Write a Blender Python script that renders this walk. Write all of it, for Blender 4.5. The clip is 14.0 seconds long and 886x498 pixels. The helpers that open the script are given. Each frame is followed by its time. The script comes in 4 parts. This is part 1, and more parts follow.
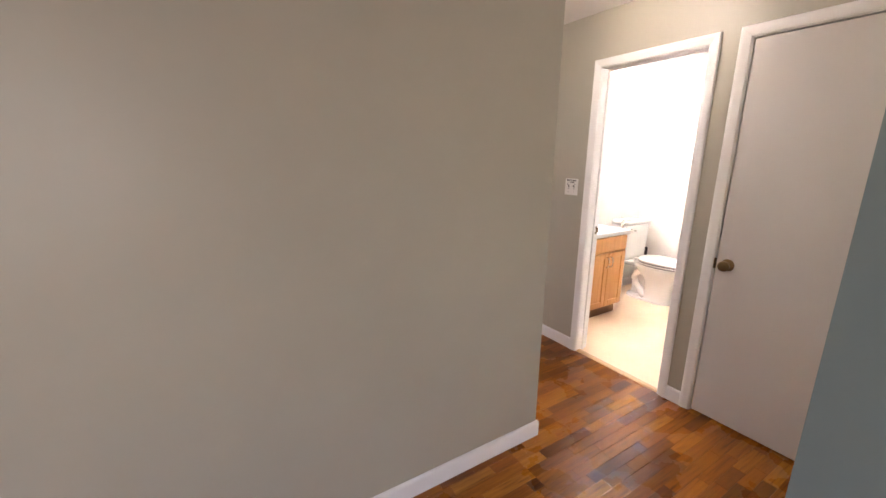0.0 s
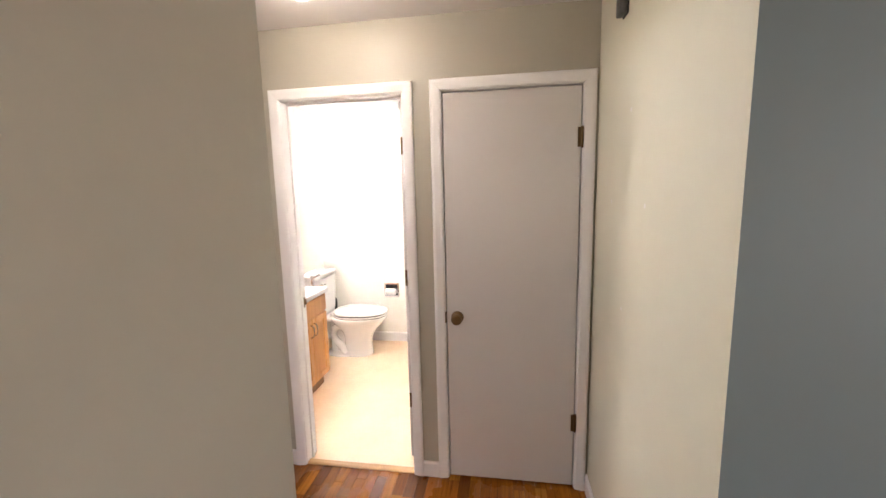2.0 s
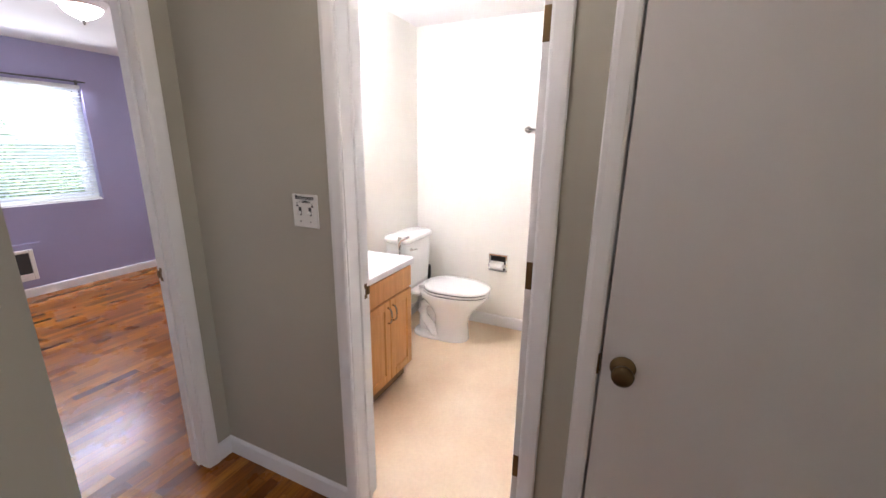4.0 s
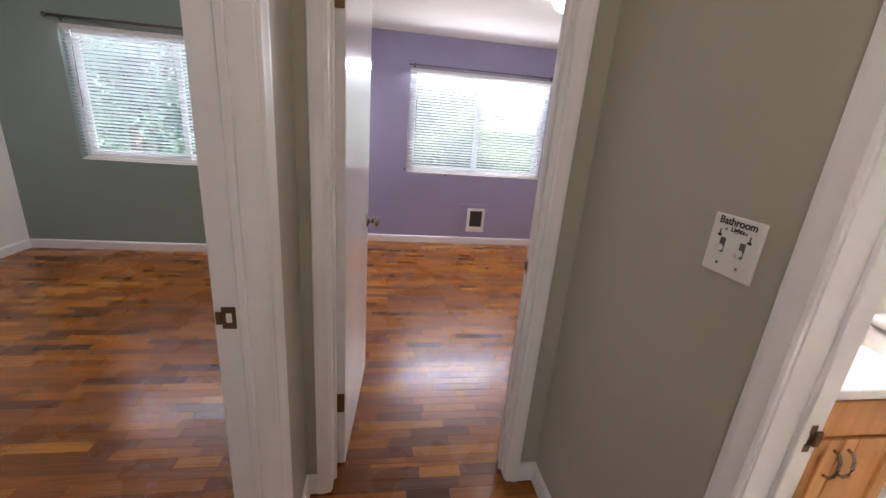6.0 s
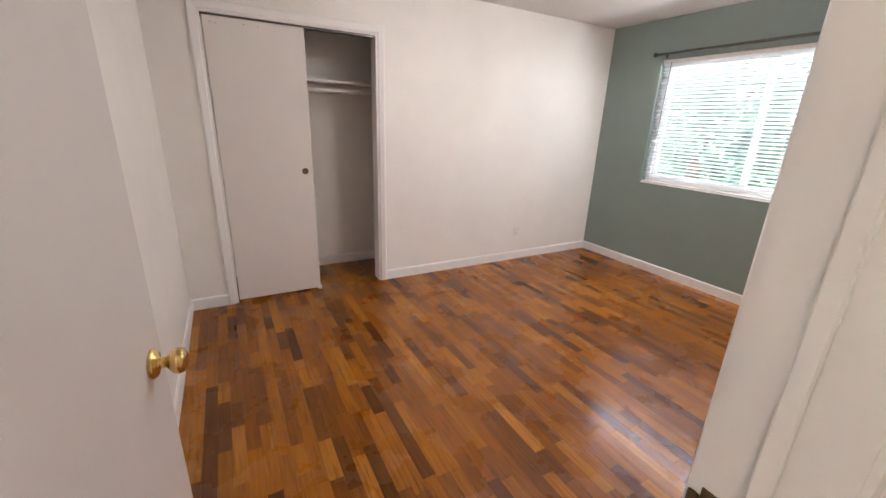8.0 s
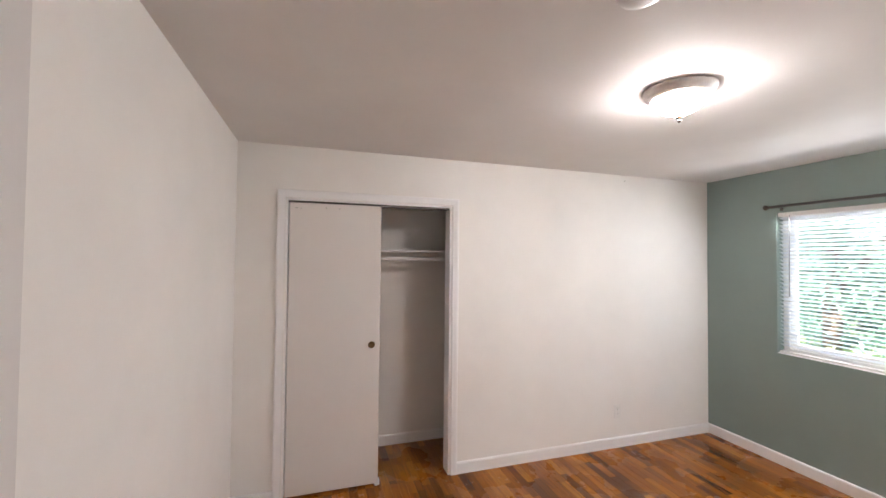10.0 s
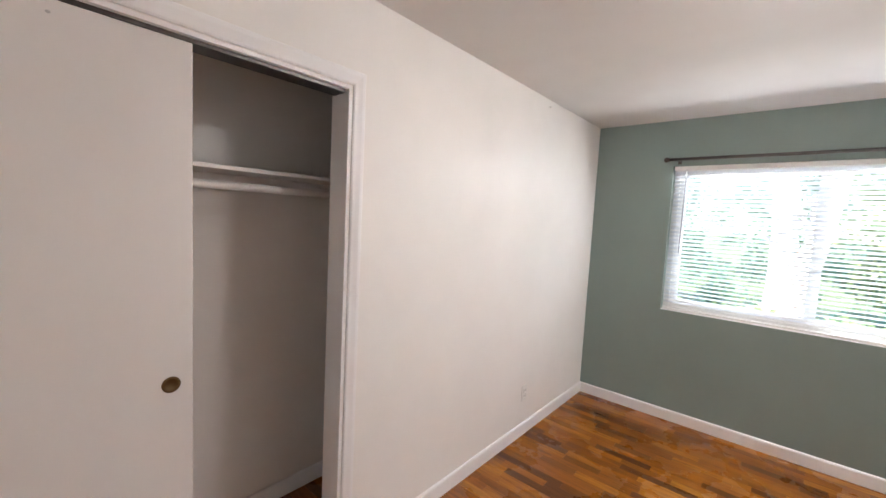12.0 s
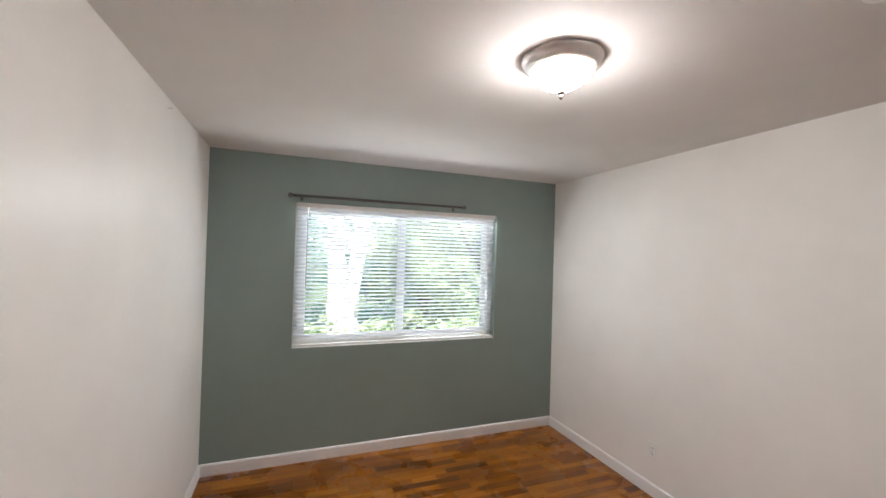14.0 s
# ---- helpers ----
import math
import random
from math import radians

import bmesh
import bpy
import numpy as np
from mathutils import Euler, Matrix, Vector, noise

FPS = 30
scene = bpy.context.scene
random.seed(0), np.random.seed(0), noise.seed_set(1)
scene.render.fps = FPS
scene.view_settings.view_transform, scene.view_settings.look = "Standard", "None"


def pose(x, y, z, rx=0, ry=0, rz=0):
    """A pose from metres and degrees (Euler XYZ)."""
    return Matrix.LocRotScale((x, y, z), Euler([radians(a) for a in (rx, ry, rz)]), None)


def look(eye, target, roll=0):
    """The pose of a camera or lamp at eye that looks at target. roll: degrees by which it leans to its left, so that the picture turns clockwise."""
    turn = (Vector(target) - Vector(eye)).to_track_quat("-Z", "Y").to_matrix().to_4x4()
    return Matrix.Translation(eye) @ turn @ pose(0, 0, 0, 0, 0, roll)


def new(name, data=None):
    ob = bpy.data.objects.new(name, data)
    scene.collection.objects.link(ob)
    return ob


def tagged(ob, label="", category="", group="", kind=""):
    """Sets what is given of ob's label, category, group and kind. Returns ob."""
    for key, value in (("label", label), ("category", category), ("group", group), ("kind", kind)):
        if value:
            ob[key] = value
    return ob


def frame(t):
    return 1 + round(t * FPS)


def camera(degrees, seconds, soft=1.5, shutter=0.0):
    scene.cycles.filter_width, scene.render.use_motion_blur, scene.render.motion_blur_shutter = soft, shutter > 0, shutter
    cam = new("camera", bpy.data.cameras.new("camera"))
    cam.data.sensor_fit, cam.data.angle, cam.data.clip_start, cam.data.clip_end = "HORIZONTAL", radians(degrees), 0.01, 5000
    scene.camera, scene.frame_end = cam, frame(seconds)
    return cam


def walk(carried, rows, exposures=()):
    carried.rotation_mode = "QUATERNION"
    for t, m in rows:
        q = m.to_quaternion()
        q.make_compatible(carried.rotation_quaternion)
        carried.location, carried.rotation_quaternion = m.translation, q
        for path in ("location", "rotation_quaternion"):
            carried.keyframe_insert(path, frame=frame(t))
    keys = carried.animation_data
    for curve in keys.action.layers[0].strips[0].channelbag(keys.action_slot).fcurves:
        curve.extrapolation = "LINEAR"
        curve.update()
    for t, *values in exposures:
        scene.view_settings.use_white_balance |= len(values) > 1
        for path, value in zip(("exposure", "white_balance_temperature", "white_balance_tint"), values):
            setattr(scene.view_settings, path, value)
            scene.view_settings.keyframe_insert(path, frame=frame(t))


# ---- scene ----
cam = camera(97.2, 14.0)
PATH = [
    (0, (0.152, 0.184, 1.481), (1.181, 1.833, 1.012), 0.4),
    (0.5, (0.265, 0.427, 1.477), (1.773, 1.671, 1.059), 0.3),
    (1, (0.315, 0.603, 1.528), (2.085, 1.469, 1.188), -0.6),
    (1.5, (0.364, 0.759, 1.562), (2.264, 1.313, 1.276), -1.2),
    (2, (0.563, 0.848, 1.553), (2.52, 1.156, 1.273), -1.3),
    (4.5, (1.608, 1.237, 1.473), (3.258, 2.224, 0.924), 1.4),
    (5, (1.71, 1.353, 1.458), (3.184, 2.591, 0.916), 2.2),
    (5.5, (1.768, 1.456, 1.44), (2.717, 3.119, 0.862), 4.0),
    (6, (1.821, 1.514, 1.441), (2.129, 3.398, 0.842), 4.6),
    (6.5, (1.836, 1.55, 1.447), (1.649, 3.441, 0.824), 3.3),
    (7, (1.766, 1.677, 1.415), (1.154, 3.477, 0.794), 2.2),
    (7.5, (1.661, 1.821, 1.448), (0.546, 3.364, 0.836), 1.9),
    (8, (1.607, 1.955, 1.408), (-0.055, 2.879, 0.789), 2.1),
    (8.5, (1.576, 2.038, 1.478), (-0.314, 2.534, 1.065), 2.5),
    (9, (1.578, 2.077, 1.635), (-0.369, 2.538, 1.599), 1.9),
    (11.5, (0.091, 2.146, 1.595), (-1.602, 3.196, 1.423), 2.7),
    (12, (-0.272, 2.162, 1.544), (-1.582, 3.663, 1.38), 2.92),
    (12.5, (-0.565, 2.234, 1.534), (-1.452, 4.015, 1.337), 2.0),
    (13, (-0.774, 2.235, 1.542), (-1.154, 4.181, 1.28), 2.38),
    (13.5, (-0.9, 2.313, 1.546), (-0.71, 4.298, 1.391), 4.2),
    (14, (-0.973, 2.438, 1.663), (-0.27, 4.311, 1.686), 1.7),
]
EXPOSURES = [(0, 3.05, 6500, 20), (1.0, 3.05, 6500, 19), (2.0, 3.05, 6500, 18), (4.5, 2.17, 5900, 19), (5.5, 2.06, 6150, 20),
             (6.5, 2.35, 6600, 18), (7.5, 2.72, 6700, 17), (8.5, 2.97, 6600, 14), (9.0, 2.95, 6500, 14), (12.0, 2.92, 6500, 14), (13.0, 2.92, 6600, 15), (13.5, 2.82, 6600, 15), (14.0, 2.45, 6500, 12)]
walk(cam, [(t, look(eye, target, roll)) for t, eye, target, roll in PATH], EXPOSURES)

# ---- world and large lights ----
world = bpy.data.worlds.new("sky")
scene.world = world
world.use_nodes = True
wn = world.node_tree.nodes
sky = wn.new("ShaderNodeTexSky")
sky.sky_type, sky.sun_disc = "NISHITA", False
sky.sun_elevation, sky.sun_rotation = radians(52), radians(200)
world.node_tree.links.new(sky.outputs[0], wn["Background"].inputs[0])
wn["Background"].inputs[1].default_value = 0.14

sun = new("sun", bpy.data.lights.new("sun", "SUN"))
sun.data.energy, sun.data.angle, sun.data.color = 5.0, radians(0.5), (1.0, 0.95, 0.86)
sun.matrix_world = look((-3, -10, 14), (0, 0, 0))


def sky_lamp(name, eye, target, w, h, watts, color):
    ob = new(name, bpy.data.lights.new(name, "AREA"))
    ob.data.shape, ob.data.size, ob.data.size_y = "RECTANGLE", w, h
    ob.data.energy, ob.data.color = watts, color
    ob.matrix_world = look(eye, target)
    return ob


SKYBLUE = (0.96, 0.98, 1.0)
LAMP_B, LAMP_P, LAMP_H, LAMP_V = 20.0, 9.0, 9.0, 39.0
# added strip lamps stand in for daylight under the head of each window
sky_lamp("bedroom_daylight_fill", (-0.10, 5.678, 2.010), (-0.10, 4.678, 1.110), 1.70, 0.045, 3.0, SKYBLUE)
sky_lamp("office_daylight_fill", (2.92, 6.296, 2.018), (2.92, 5.296, 1.118), 1.64, 0.045, 9.0, SKYBLUE)
# added fill lamp at an unseen window behind the start
sky_lamp("living_fill", (-1.5, -3.42, 1.5), (-1.2, 0, 1.2), 2.0, 1.2, 7, SKYBLUE)
# added area lamps hung over the garden, boosting the sky at two windows
sky_lamp("bedroom_sky_fill", (-0.09, 8.0, 3.55), (-0.09, 5.7, 1.5), 3.2, 1.5, 24, SKYBLUE)
sky_lamp("office_sky_fill", (2.92, 8.6, 3.55), (2.92, 6.3, 1.5), 3.2, 1.5, 45, SKYBLUE)

# ---- materials ----


def node_material(name):
    m = bpy.data.materials.new(name)
    m.use_nodes = True
    nt = m.node_tree
    return m, nt, nt.nodes["Principled BSDF"]


def coords(nt, scale, kind="Object"):
    tc = nt.nodes.new("ShaderNodeTexCoord")
    mp = nt.nodes.new("ShaderNodeMapping")
    mp.inputs["Scale"].default_value = scale
    nt.links.new(tc.outputs[kind], mp.inputs[0])
    return mp.outputs[0]


def noise_tex(nt, vec, scale, detail=4.0, rough=0.55):
    n = nt.nodes.new("ShaderNodeTexNoise")
    n.inputs["Scale"].default_value, n.inputs["Detail"].default_value = scale, detail
    n.inputs["Roughness"].default_value = rough
    nt.links.new(vec, n.inputs["Vector"])
    return n.outputs["Fac"]


def ramp(nt, fac, stops):
    r = nt.nodes.new("ShaderNodeValToRGB")
    el = r.color_ramp.elements
    while len(el) < len(stops):
        el.new(0.5)
    for e, (p, c) in zip(el, stops):
        e.position, e.color = p, (*c, 1)
    nt.links.new(fac, r.inputs[0])
    return r.outputs[0]


def span(nt, fac, lo, hi):
    r = nt.nodes.new("ShaderNodeMapRange")
    r.inputs["From Min"].default_value, r.inputs["From Max"].default_value = 0.25, 0.75
    r.inputs["To Min"].default_value, r.inputs["To Max"].default_value = lo, hi
    nt.links.new(fac, r.inputs[0])
    return r.outputs[0]


def bump(nt, b, height, strength, distance):
    n = nt.nodes.new("ShaderNodeBump")
    n.inputs["Strength"].default_value, n.inputs["Distance"].default_value = strength, distance
    nt.links.new(height, n.inputs["Height"])
    nt.links.new(n.outputs[0], b.inputs["Normal"])
    return n


def shade(c, f):
    return tuple(min(1.0, v * f) for v in c)


def paint(name, color, rough=0.5, grain=260, strength=0.05, vary=0.04, spec=0.5):
    """Rolled wall or trim paint: faint blotches and an orange-peel relief."""
    m, nt, b = node_material(name)
    v = coords(nt, (1, 1, 1))
    big = noise_tex(nt, v, 1.7, 5)
    fine = noise_tex(nt, v, grain, 3)
    nt.links.new(ramp(nt, big, [(0.3, shade(color, 1 - vary)), (0.7, shade(color, 1 + vary))]), b.inputs["Base Color"])
    nt.links.new(span(nt, noise_tex(nt, v, 2.5, 3), rough - 0.03, rough + 0.03), b.inputs["Roughness"])
    b.inputs["Specular IOR Level"].default_value = spec
    bump(nt, b, fine, strength, 0.0015)
    return m


def metal(name, color, rough=0.3, wear=0.12):
    m, nt, b = node_material(name)
    v = coords(nt, (1, 1, 1))
    n = noise_tex(nt, v, 40, 5)
    nt.links.new(ramp(nt, n, [(0.3, shade(color, 0.93)), (0.75, color)]), b.inputs["Base Color"])
    nt.links.new(span(nt, n, rough - wear / 4, rough + wear / 3), b.inputs["Roughness"])
    b.inputs["Metallic"].default_value = 1.0
    return m


def wood_strip(name, per_island):
    """Varnished parquet strip: its tone by piece, fine grain along x."""
    m, nt, b = node_material(name)
    if per_island:
        rnd = nt.nodes.new("ShaderNodeNewGeometry").outputs["Random Per Island"]
    else:
        rnd = nt.nodes.new("ShaderNodeObjectInfo").outputs["Random"]
    geo = nt.nodes.new("ShaderNodeNewGeometry")
    off = nt.nodes.new("ShaderNodeVectorMath")
    off.operation = "MULTIPLY_ADD"
    comb = nt.nodes.new("ShaderNodeCombineXYZ")
    for k in range(3):
        nt.links.new(rnd, comb.inputs[k])
    nt.links.new(comb.outputs[0], off.inputs[0])
    off.inputs[1].default_value = (37.0, 19.0, 11.0)
    nt.links.new(geo.outputs["Position"], off.inputs[2])
    mp = nt.nodes.new("ShaderNodeMapping")
    mp.inputs["Scale"].default_value = (3.0, 46.0, 8.0)
    nt.links.new(off.outputs[0], mp.inputs[0])
    grain = noise_tex(nt, mp.outputs[0], 1.6, 7, 0.65)
    tone = ramp(nt, rnd, [(0.0, (0.108, 0.032, 0.004)), (0.12, (0.170, 0.053, 0.005)), (0.30, (0.254, 0.082, 0.008)),
                          (0.60, (0.325, 0.108, 0.010)), (0.85, (0.410, 0.147, 0.014)), (1.0, (0.51, 0.208, 0.027))])
    mix = nt.nodes.new("ShaderNodeMix")
    mix.data_type, mix.blend_type = "RGBA", "MULTIPLY"
    mix.inputs["Factor"].default_value = 0.9
    nt.links.new(tone, mix.inputs[6])
    nt.links.new(ramp(nt, grain, [(0.30, (0.30, 0.24, 0.20)), (0.44, (0.72, 0.68, 0.64)), (0.66, (1, 1, 1))]), mix.inputs[7])
    nt.links.new(mix.outputs[2], b.inputs["Base Color"])
    nt.links.new(span(nt, noise_tex(nt, geo.outputs["Position"], 3, 5), 0.22, 0.34), b.inputs["Roughness"])
    b.inputs["Specular IOR Level"].default_value = 0.30
    b.inputs["Coat Weight"].default_value, b.inputs["Coat Roughness"].default_value = 0.13, 0.15
    # every strip lies a little out of true
    wn3 = nt.nodes.new("ShaderNodeTexWhiteNoise")
    wn3.noise_dimensions = "1D"
    nt.links.new(rnd, wn3.inputs["W"])
    tilt = nt.nodes.new("ShaderNodeVectorMath")
    tilt.operation = "MULTIPLY_ADD"
    nt.links.new(wn3.outputs["Color"], tilt.inputs[0])
    tilt.inputs[1].default_value, tilt.inputs[2].default_value = (0.014, 0.022, 0.0), (-0.007, -0.011, 0.0)
    lean = nt.nodes.new("ShaderNodeVectorMath")
    nt.links.new(tilt.outputs[0], lean.inputs[0])
    nt.links.new(geo.outputs["Normal"], lean.inputs[1])
    unit = nt.nodes.new("ShaderNodeVectorMath")
    unit.operation = "NORMALIZE"
    nt.links.new(lean.outputs[0], unit.inputs[0])
    bp = bump(nt, b, grain, 0.10, 0.001)
    nt.links.new(unit.outputs[0], bp.inputs["Normal"])
    nt.links.new(unit.outputs[0], b.inputs["Coat Normal"])
    return m


def timber(name, a, c, rough=0.4, along=(30, 30, 2.2)):
    m, nt, b = node_material(name)
    v = coords(nt, along)
    g = noise_tex(nt, v, 1.5, 7, 0.62)
    nt.links.new(ramp(nt, g, [(0.3, a), (0.7, c)]), b.inputs["Base Color"])
    nt.links.new(span(nt, g, rough + 0.08, rough - 0.05), b.inputs["Roughness"])
    bump(nt, b, g, 0.08, 0.001)
    return m


def vinyl(name):
    m, nt, b = node_material(name)
    v = coords(nt, (1, 1, 1))
    big, fine = noise_tex(nt, v, 3.5, 6, 0.6), noise_tex(nt, v, 55, 5)
    mix = nt.nodes.new("ShaderNodeMix")
    mix.data_type, mix.blend_type = "RGBA", "MULTIPLY"
    mix.inputs["Factor"].default_value = 0.35
    nt.links.new(ramp(nt, big, [(0.3, (0.86, 0.65, 0.45)), (0.7, (0.93, 0.76, 0.56))]), mix.inputs[6])
    nt.links.new(ramp(nt, fine, [(0.35, (0.86, 0.84, 0.80)), (0.65, (1, 1, 1))]), mix.inputs[7])
    nt.links.new(mix.outputs[2], b.inputs["Base Color"])
    nt.links.new(span(nt, big, 0.32, 0.46), b.inputs["Roughness"])
    bump(nt, b, fine, 0.1, 0.001)
    return m


def glass_pane(name):
    m, nt, b = node_material(name)
    b.inputs["Base Color"].default_value = (0.96, 0.985, 0.975, 1)
    b.inputs["Transmission Weight"].default_value, b.inputs["Roughness"].default_value = 1.0, 0.0
    b.inputs["IOR"].default_value = 1.03
    return m


def glow(name, color, strength, rough=0.35):
    m, nt, b = node_material(name)
    b.inputs["Base Color"].default_value = (0.85, 0.84, 0.80, 1)
    b.inputs["Roughness"].default_value = rough
    v = coords(nt, (1, 1, 1))
    nt.links.new(span(nt, noise_tex(nt, v, 9, 3), strength * 0.9, strength * 1.1), b.inputs["Emission Strength"])
    b.inputs["Emission Color"].default_value = (*color, 1)
    return m


def slat_white(name):
    """Thin white slat that lets a little daylight through."""
    m, nt, b = node_material(name)
    v = coords(nt, (1, 1, 1))
    nt.links.new(ramp(nt, noise_tex(nt, v, 8, 3), [(0.3, (0.74, 0.76, 0.79)), (0.7, (0.80, 0.82, 0.84))]), b.inputs["Base Color"])
    b.inputs["Roughness"].default_value = 0.45
    tr = nt.nodes.new("ShaderNodeBsdfTranslucent")
    tr.inputs[0].default_value = (0.72, 0.76, 0.82, 1)
    mx = nt.nodes.new("ShaderNodeMixShader")
    mx.inputs[0].default_value = 0.17
    out = nt.nodes["Material Output"]
    nt.links.new(b.outputs[0], mx.inputs[1])
    nt.links.new(tr.outputs[0], mx.inputs[2])
    nt.links.new(mx.outputs[0], out.inputs[0])
    return m


def foliage(name, stops):
    m, nt, b = node_material(name)
    r = nt.nodes.new("ShaderNodeNewGeometry").outputs["Random Per Island"]
    col = ramp(nt, r, stops)
    nt.links.new(col, b.inputs["Base Color"])
    b.inputs["Roughness"].default_value = 0.5
    tr = nt.nodes.new("ShaderNodeBsdfTranslucent")
    nt.links.new(col, tr.inputs[0])
    mx = nt.nodes.new("ShaderNodeMixShader")
    mx.inputs[0].default_value = 0.4
    nt.links.new(b.outputs[0], mx.inputs[1])
    nt.links.new(tr.outputs[0], mx.inputs[2])
    nt.links.new(mx.outputs[0], nt.nodes["Material Output"].inputs[0])
    return m


GREIGE = paint("greige_wall_paint", (0.440, 0.415, 0.342), 0.42, spec=0.5)
CREAM = paint("cream_wall_paint", (0.69, 0.675, 0.545), 0.38)
WHITE = paint("white_wall_paint", (0.85, 0.825, 0.79), 0.46, spec=0.4)
BATH = paint("bathroom_ivory_paint", (0.86, 0.835, 0.765), 0.42)
GREEN = paint("sage_wall_paint", (0.245, 0.315, 0.288), 0.5)
PURPLE = paint("lavender_wall_paint", (0.338, 0.315, 0.490), 0.5)
SLATE = paint("slate_blue_wall_paint", (0.225, 0.290, 0.297), 0.5)
CEIL = paint("ceiling_paint", (0.78, 0.755, 0.735), 0.75, 60, 0.2)
TRIM = paint("white_trim_enamel", (0.86, 0.85, 0.845), 0.34, 300, 0.006, 0.012)
GLOSSW = paint("glossy_door_enamel", (0.80, 0.79, 0.785), 0.14, 300, 0.015, 0.02)
LEAFP = paint("door_enamel", (0.66, 0.63, 0.61), 0.30, 300, 0.03, 0.025)
SLIDEP = paint("sliding_door_enamel", (0.74, 0.70, 0.67), 0.42, 300, 0.03, 0.025)
PLASTIC = paint("white_plastic", (0.80, 0.79, 0.76), 0.35, 200, 0.03, 0.02)
BLACK = paint("black_plastic", (0.02, 0.02, 0.022), 0.35, 200, 0.05, 0.1)
INK = paint("marker_ink", (0.015, 0.014, 0.02), 0.6, 200, 0.02, 0.1)
SCUFF = paint("grey_scuff", (0.45, 0.43, 0.41), 0.6, 200, 0.02, 0.15)
GREYP = paint("grey_plastic", (0.10, 0.10, 0.10), 0.4, 200, 0.05, 0.1)
WAND = paint("grey_clear_plastic", (0.30, 0.31, 0.31), 0.25, 200, 0.03, 0.1)
FLAPG = paint("smoked_flap", (0.05, 0.055, 0.06), 0.2, 120, 0.05, 0.2)
PORC = paint("porcelain", (0.86, 0.85, 0.835), 0.12, 20, 0.004, 0.006)
COUNTER = paint("cultured_marble", (0.84, 0.84, 0.85), 0.15, 30, 0.02, 0.03)
PAPER = paint("tissue_paper", (0.84, 0.83, 0.82), 0.9, 150, 0.4, 0.03)
BRASS = metal("polished_brass", (0.78, 0.55, 0.22), 0.2)
ANTIQUE = metal("antique_brass", (0.17, 0.112, 0.055), 0.35)
NICKEL = metal("brushed_nickel", (0.44, 0.42, 0.39), 0.24)
PEWTER = metal("dark_pewter", (0.14, 0.133, 0.126), 0.35)
SATIN = metal("satin_lamp_pan", (0.84, 0.80, 0.78), 0.5)
CHROME = metal("chrome", (0.80, 0.80, 0.81), 0.1, 0.06)
OAK = timber("honey_oak", (0.50, 0.215, 0.062), (0.64, 0.31, 0.105), 0.34)
TOEW = timber("dark_toe_board", (0.16, 0.075, 0.03), (0.22, 0.11, 0.045), 0.5)
SILLW = timber("threshold_oak", (0.50, 0.30, 0.13), (0.62, 0.40, 0.20), 0.35, (30, 2.2, 30))
STRIP = wood_strip("parquet_strip", False)
STRIPS = wood_strip("parquet_strips_joined", True)
VINYL = vinyl("bath_vinyl")
PANE = glass_pane("window_glass")
SLAT = slat_white("blind_slat")
DOME_B = glow("bedroom_lamp_glass", (1.0, 0.955, 0.93), LAMP_B)
DOME_P = glow("office_lamp_glass", (1.0, 0.95, 0.90), LAMP_P)
DOME_H = glow("hall_lamp_glass", (1.0, 0.90, 0.76), LAMP_H)
BULB = glow("vanity_bulb_glass", (1.0, 0.97, 0.945), LAMP_V)
SUBFLOOR = paint("subfloor", (0.05, 0.03, 0.02), 0.8)
SIDING = paint("siding_paint", (0.55, 0.53, 0.48), 0.6)
BARK = paint("pale_bark", (0.62, 0.58, 0.52), 0.85, 14, 0.6, 0.2)
BARKD = paint("brown_bark", (0.16, 0.12, 0.085), 0.9, 14, 0.7, 0.3)
LEAVES = foliage("leaves", [(0.0, (0.18, 0.26, 0.14)), (0.5, (0.24, 0.33, 0.18)), (1.0, (0.36, 0.41, 0.20))])
LEAVESD = foliage("cool_leaves", [(0.0, (0.14, 0.26, 0.20)), (0.6, (0.18, 0.32, 0.24)), (1.0, (0.24, 0.38, 0.25))])

# ---- mesh helpers ----


def mesh_of(name, bm, mats):
    me = bpy.data.meshes.new(name)
    bm.normal_update()
    bm.to_mesh(me)
    bm.free()
    for m in mats if isinstance(mats, (list, tuple)) else [mats]:
        me.materials.append(m)
    return me


def smooth(me, on=True):
    me.polygons.foreach_set("use_smooth", [on] * len(me.polygons))


def thing(name, label, category="", group="", kind="", m=None):
    ob = tagged(new(name), label, category, group, kind)
    if m is not None:
        ob.matrix_world = m
    return ob


def part(name, bm, material, parent, label="", round_=False):
    me = mesh_of(name, bm, material)
    if round_:
        smooth(me)
    ob = new(name, me)
    if parent:
        ob.parent = parent
    return tagged(ob, label)


def solo(name, bm, material, label, category="", group="", kind="", round_=False):
    ob = part(name, bm, material, None, "", round_)
    return tagged(ob, label, category, group, kind)


def add_box(bm, x0, x1, y0, y1, z0, z1, bevel=0.0, seg=1):
    b2 = bmesh.new()
    bmesh.ops.create_cube(b2, size=1.0)
    bmesh.ops.scale(b2, vec=(x1 - x0, y1 - y0, z1 - z0), verts=b2.verts)
    bmesh.ops.translate(b2, vec=((x0 + x1) / 2, (y0 + y1) / 2, (z0 + z1) / 2), verts=b2.verts)
    if bevel:
        bmesh.ops.bevel(b2, geom=list(b2.edges), offset=bevel, segments=seg, affect="EDGES", profile=0.5)
    me = bpy.data.meshes.new("tmp")
    b2.to_mesh(me)
    b2.free()
    bm.from_mesh(me)
    bpy.data.meshes.remove(me)
    return bm


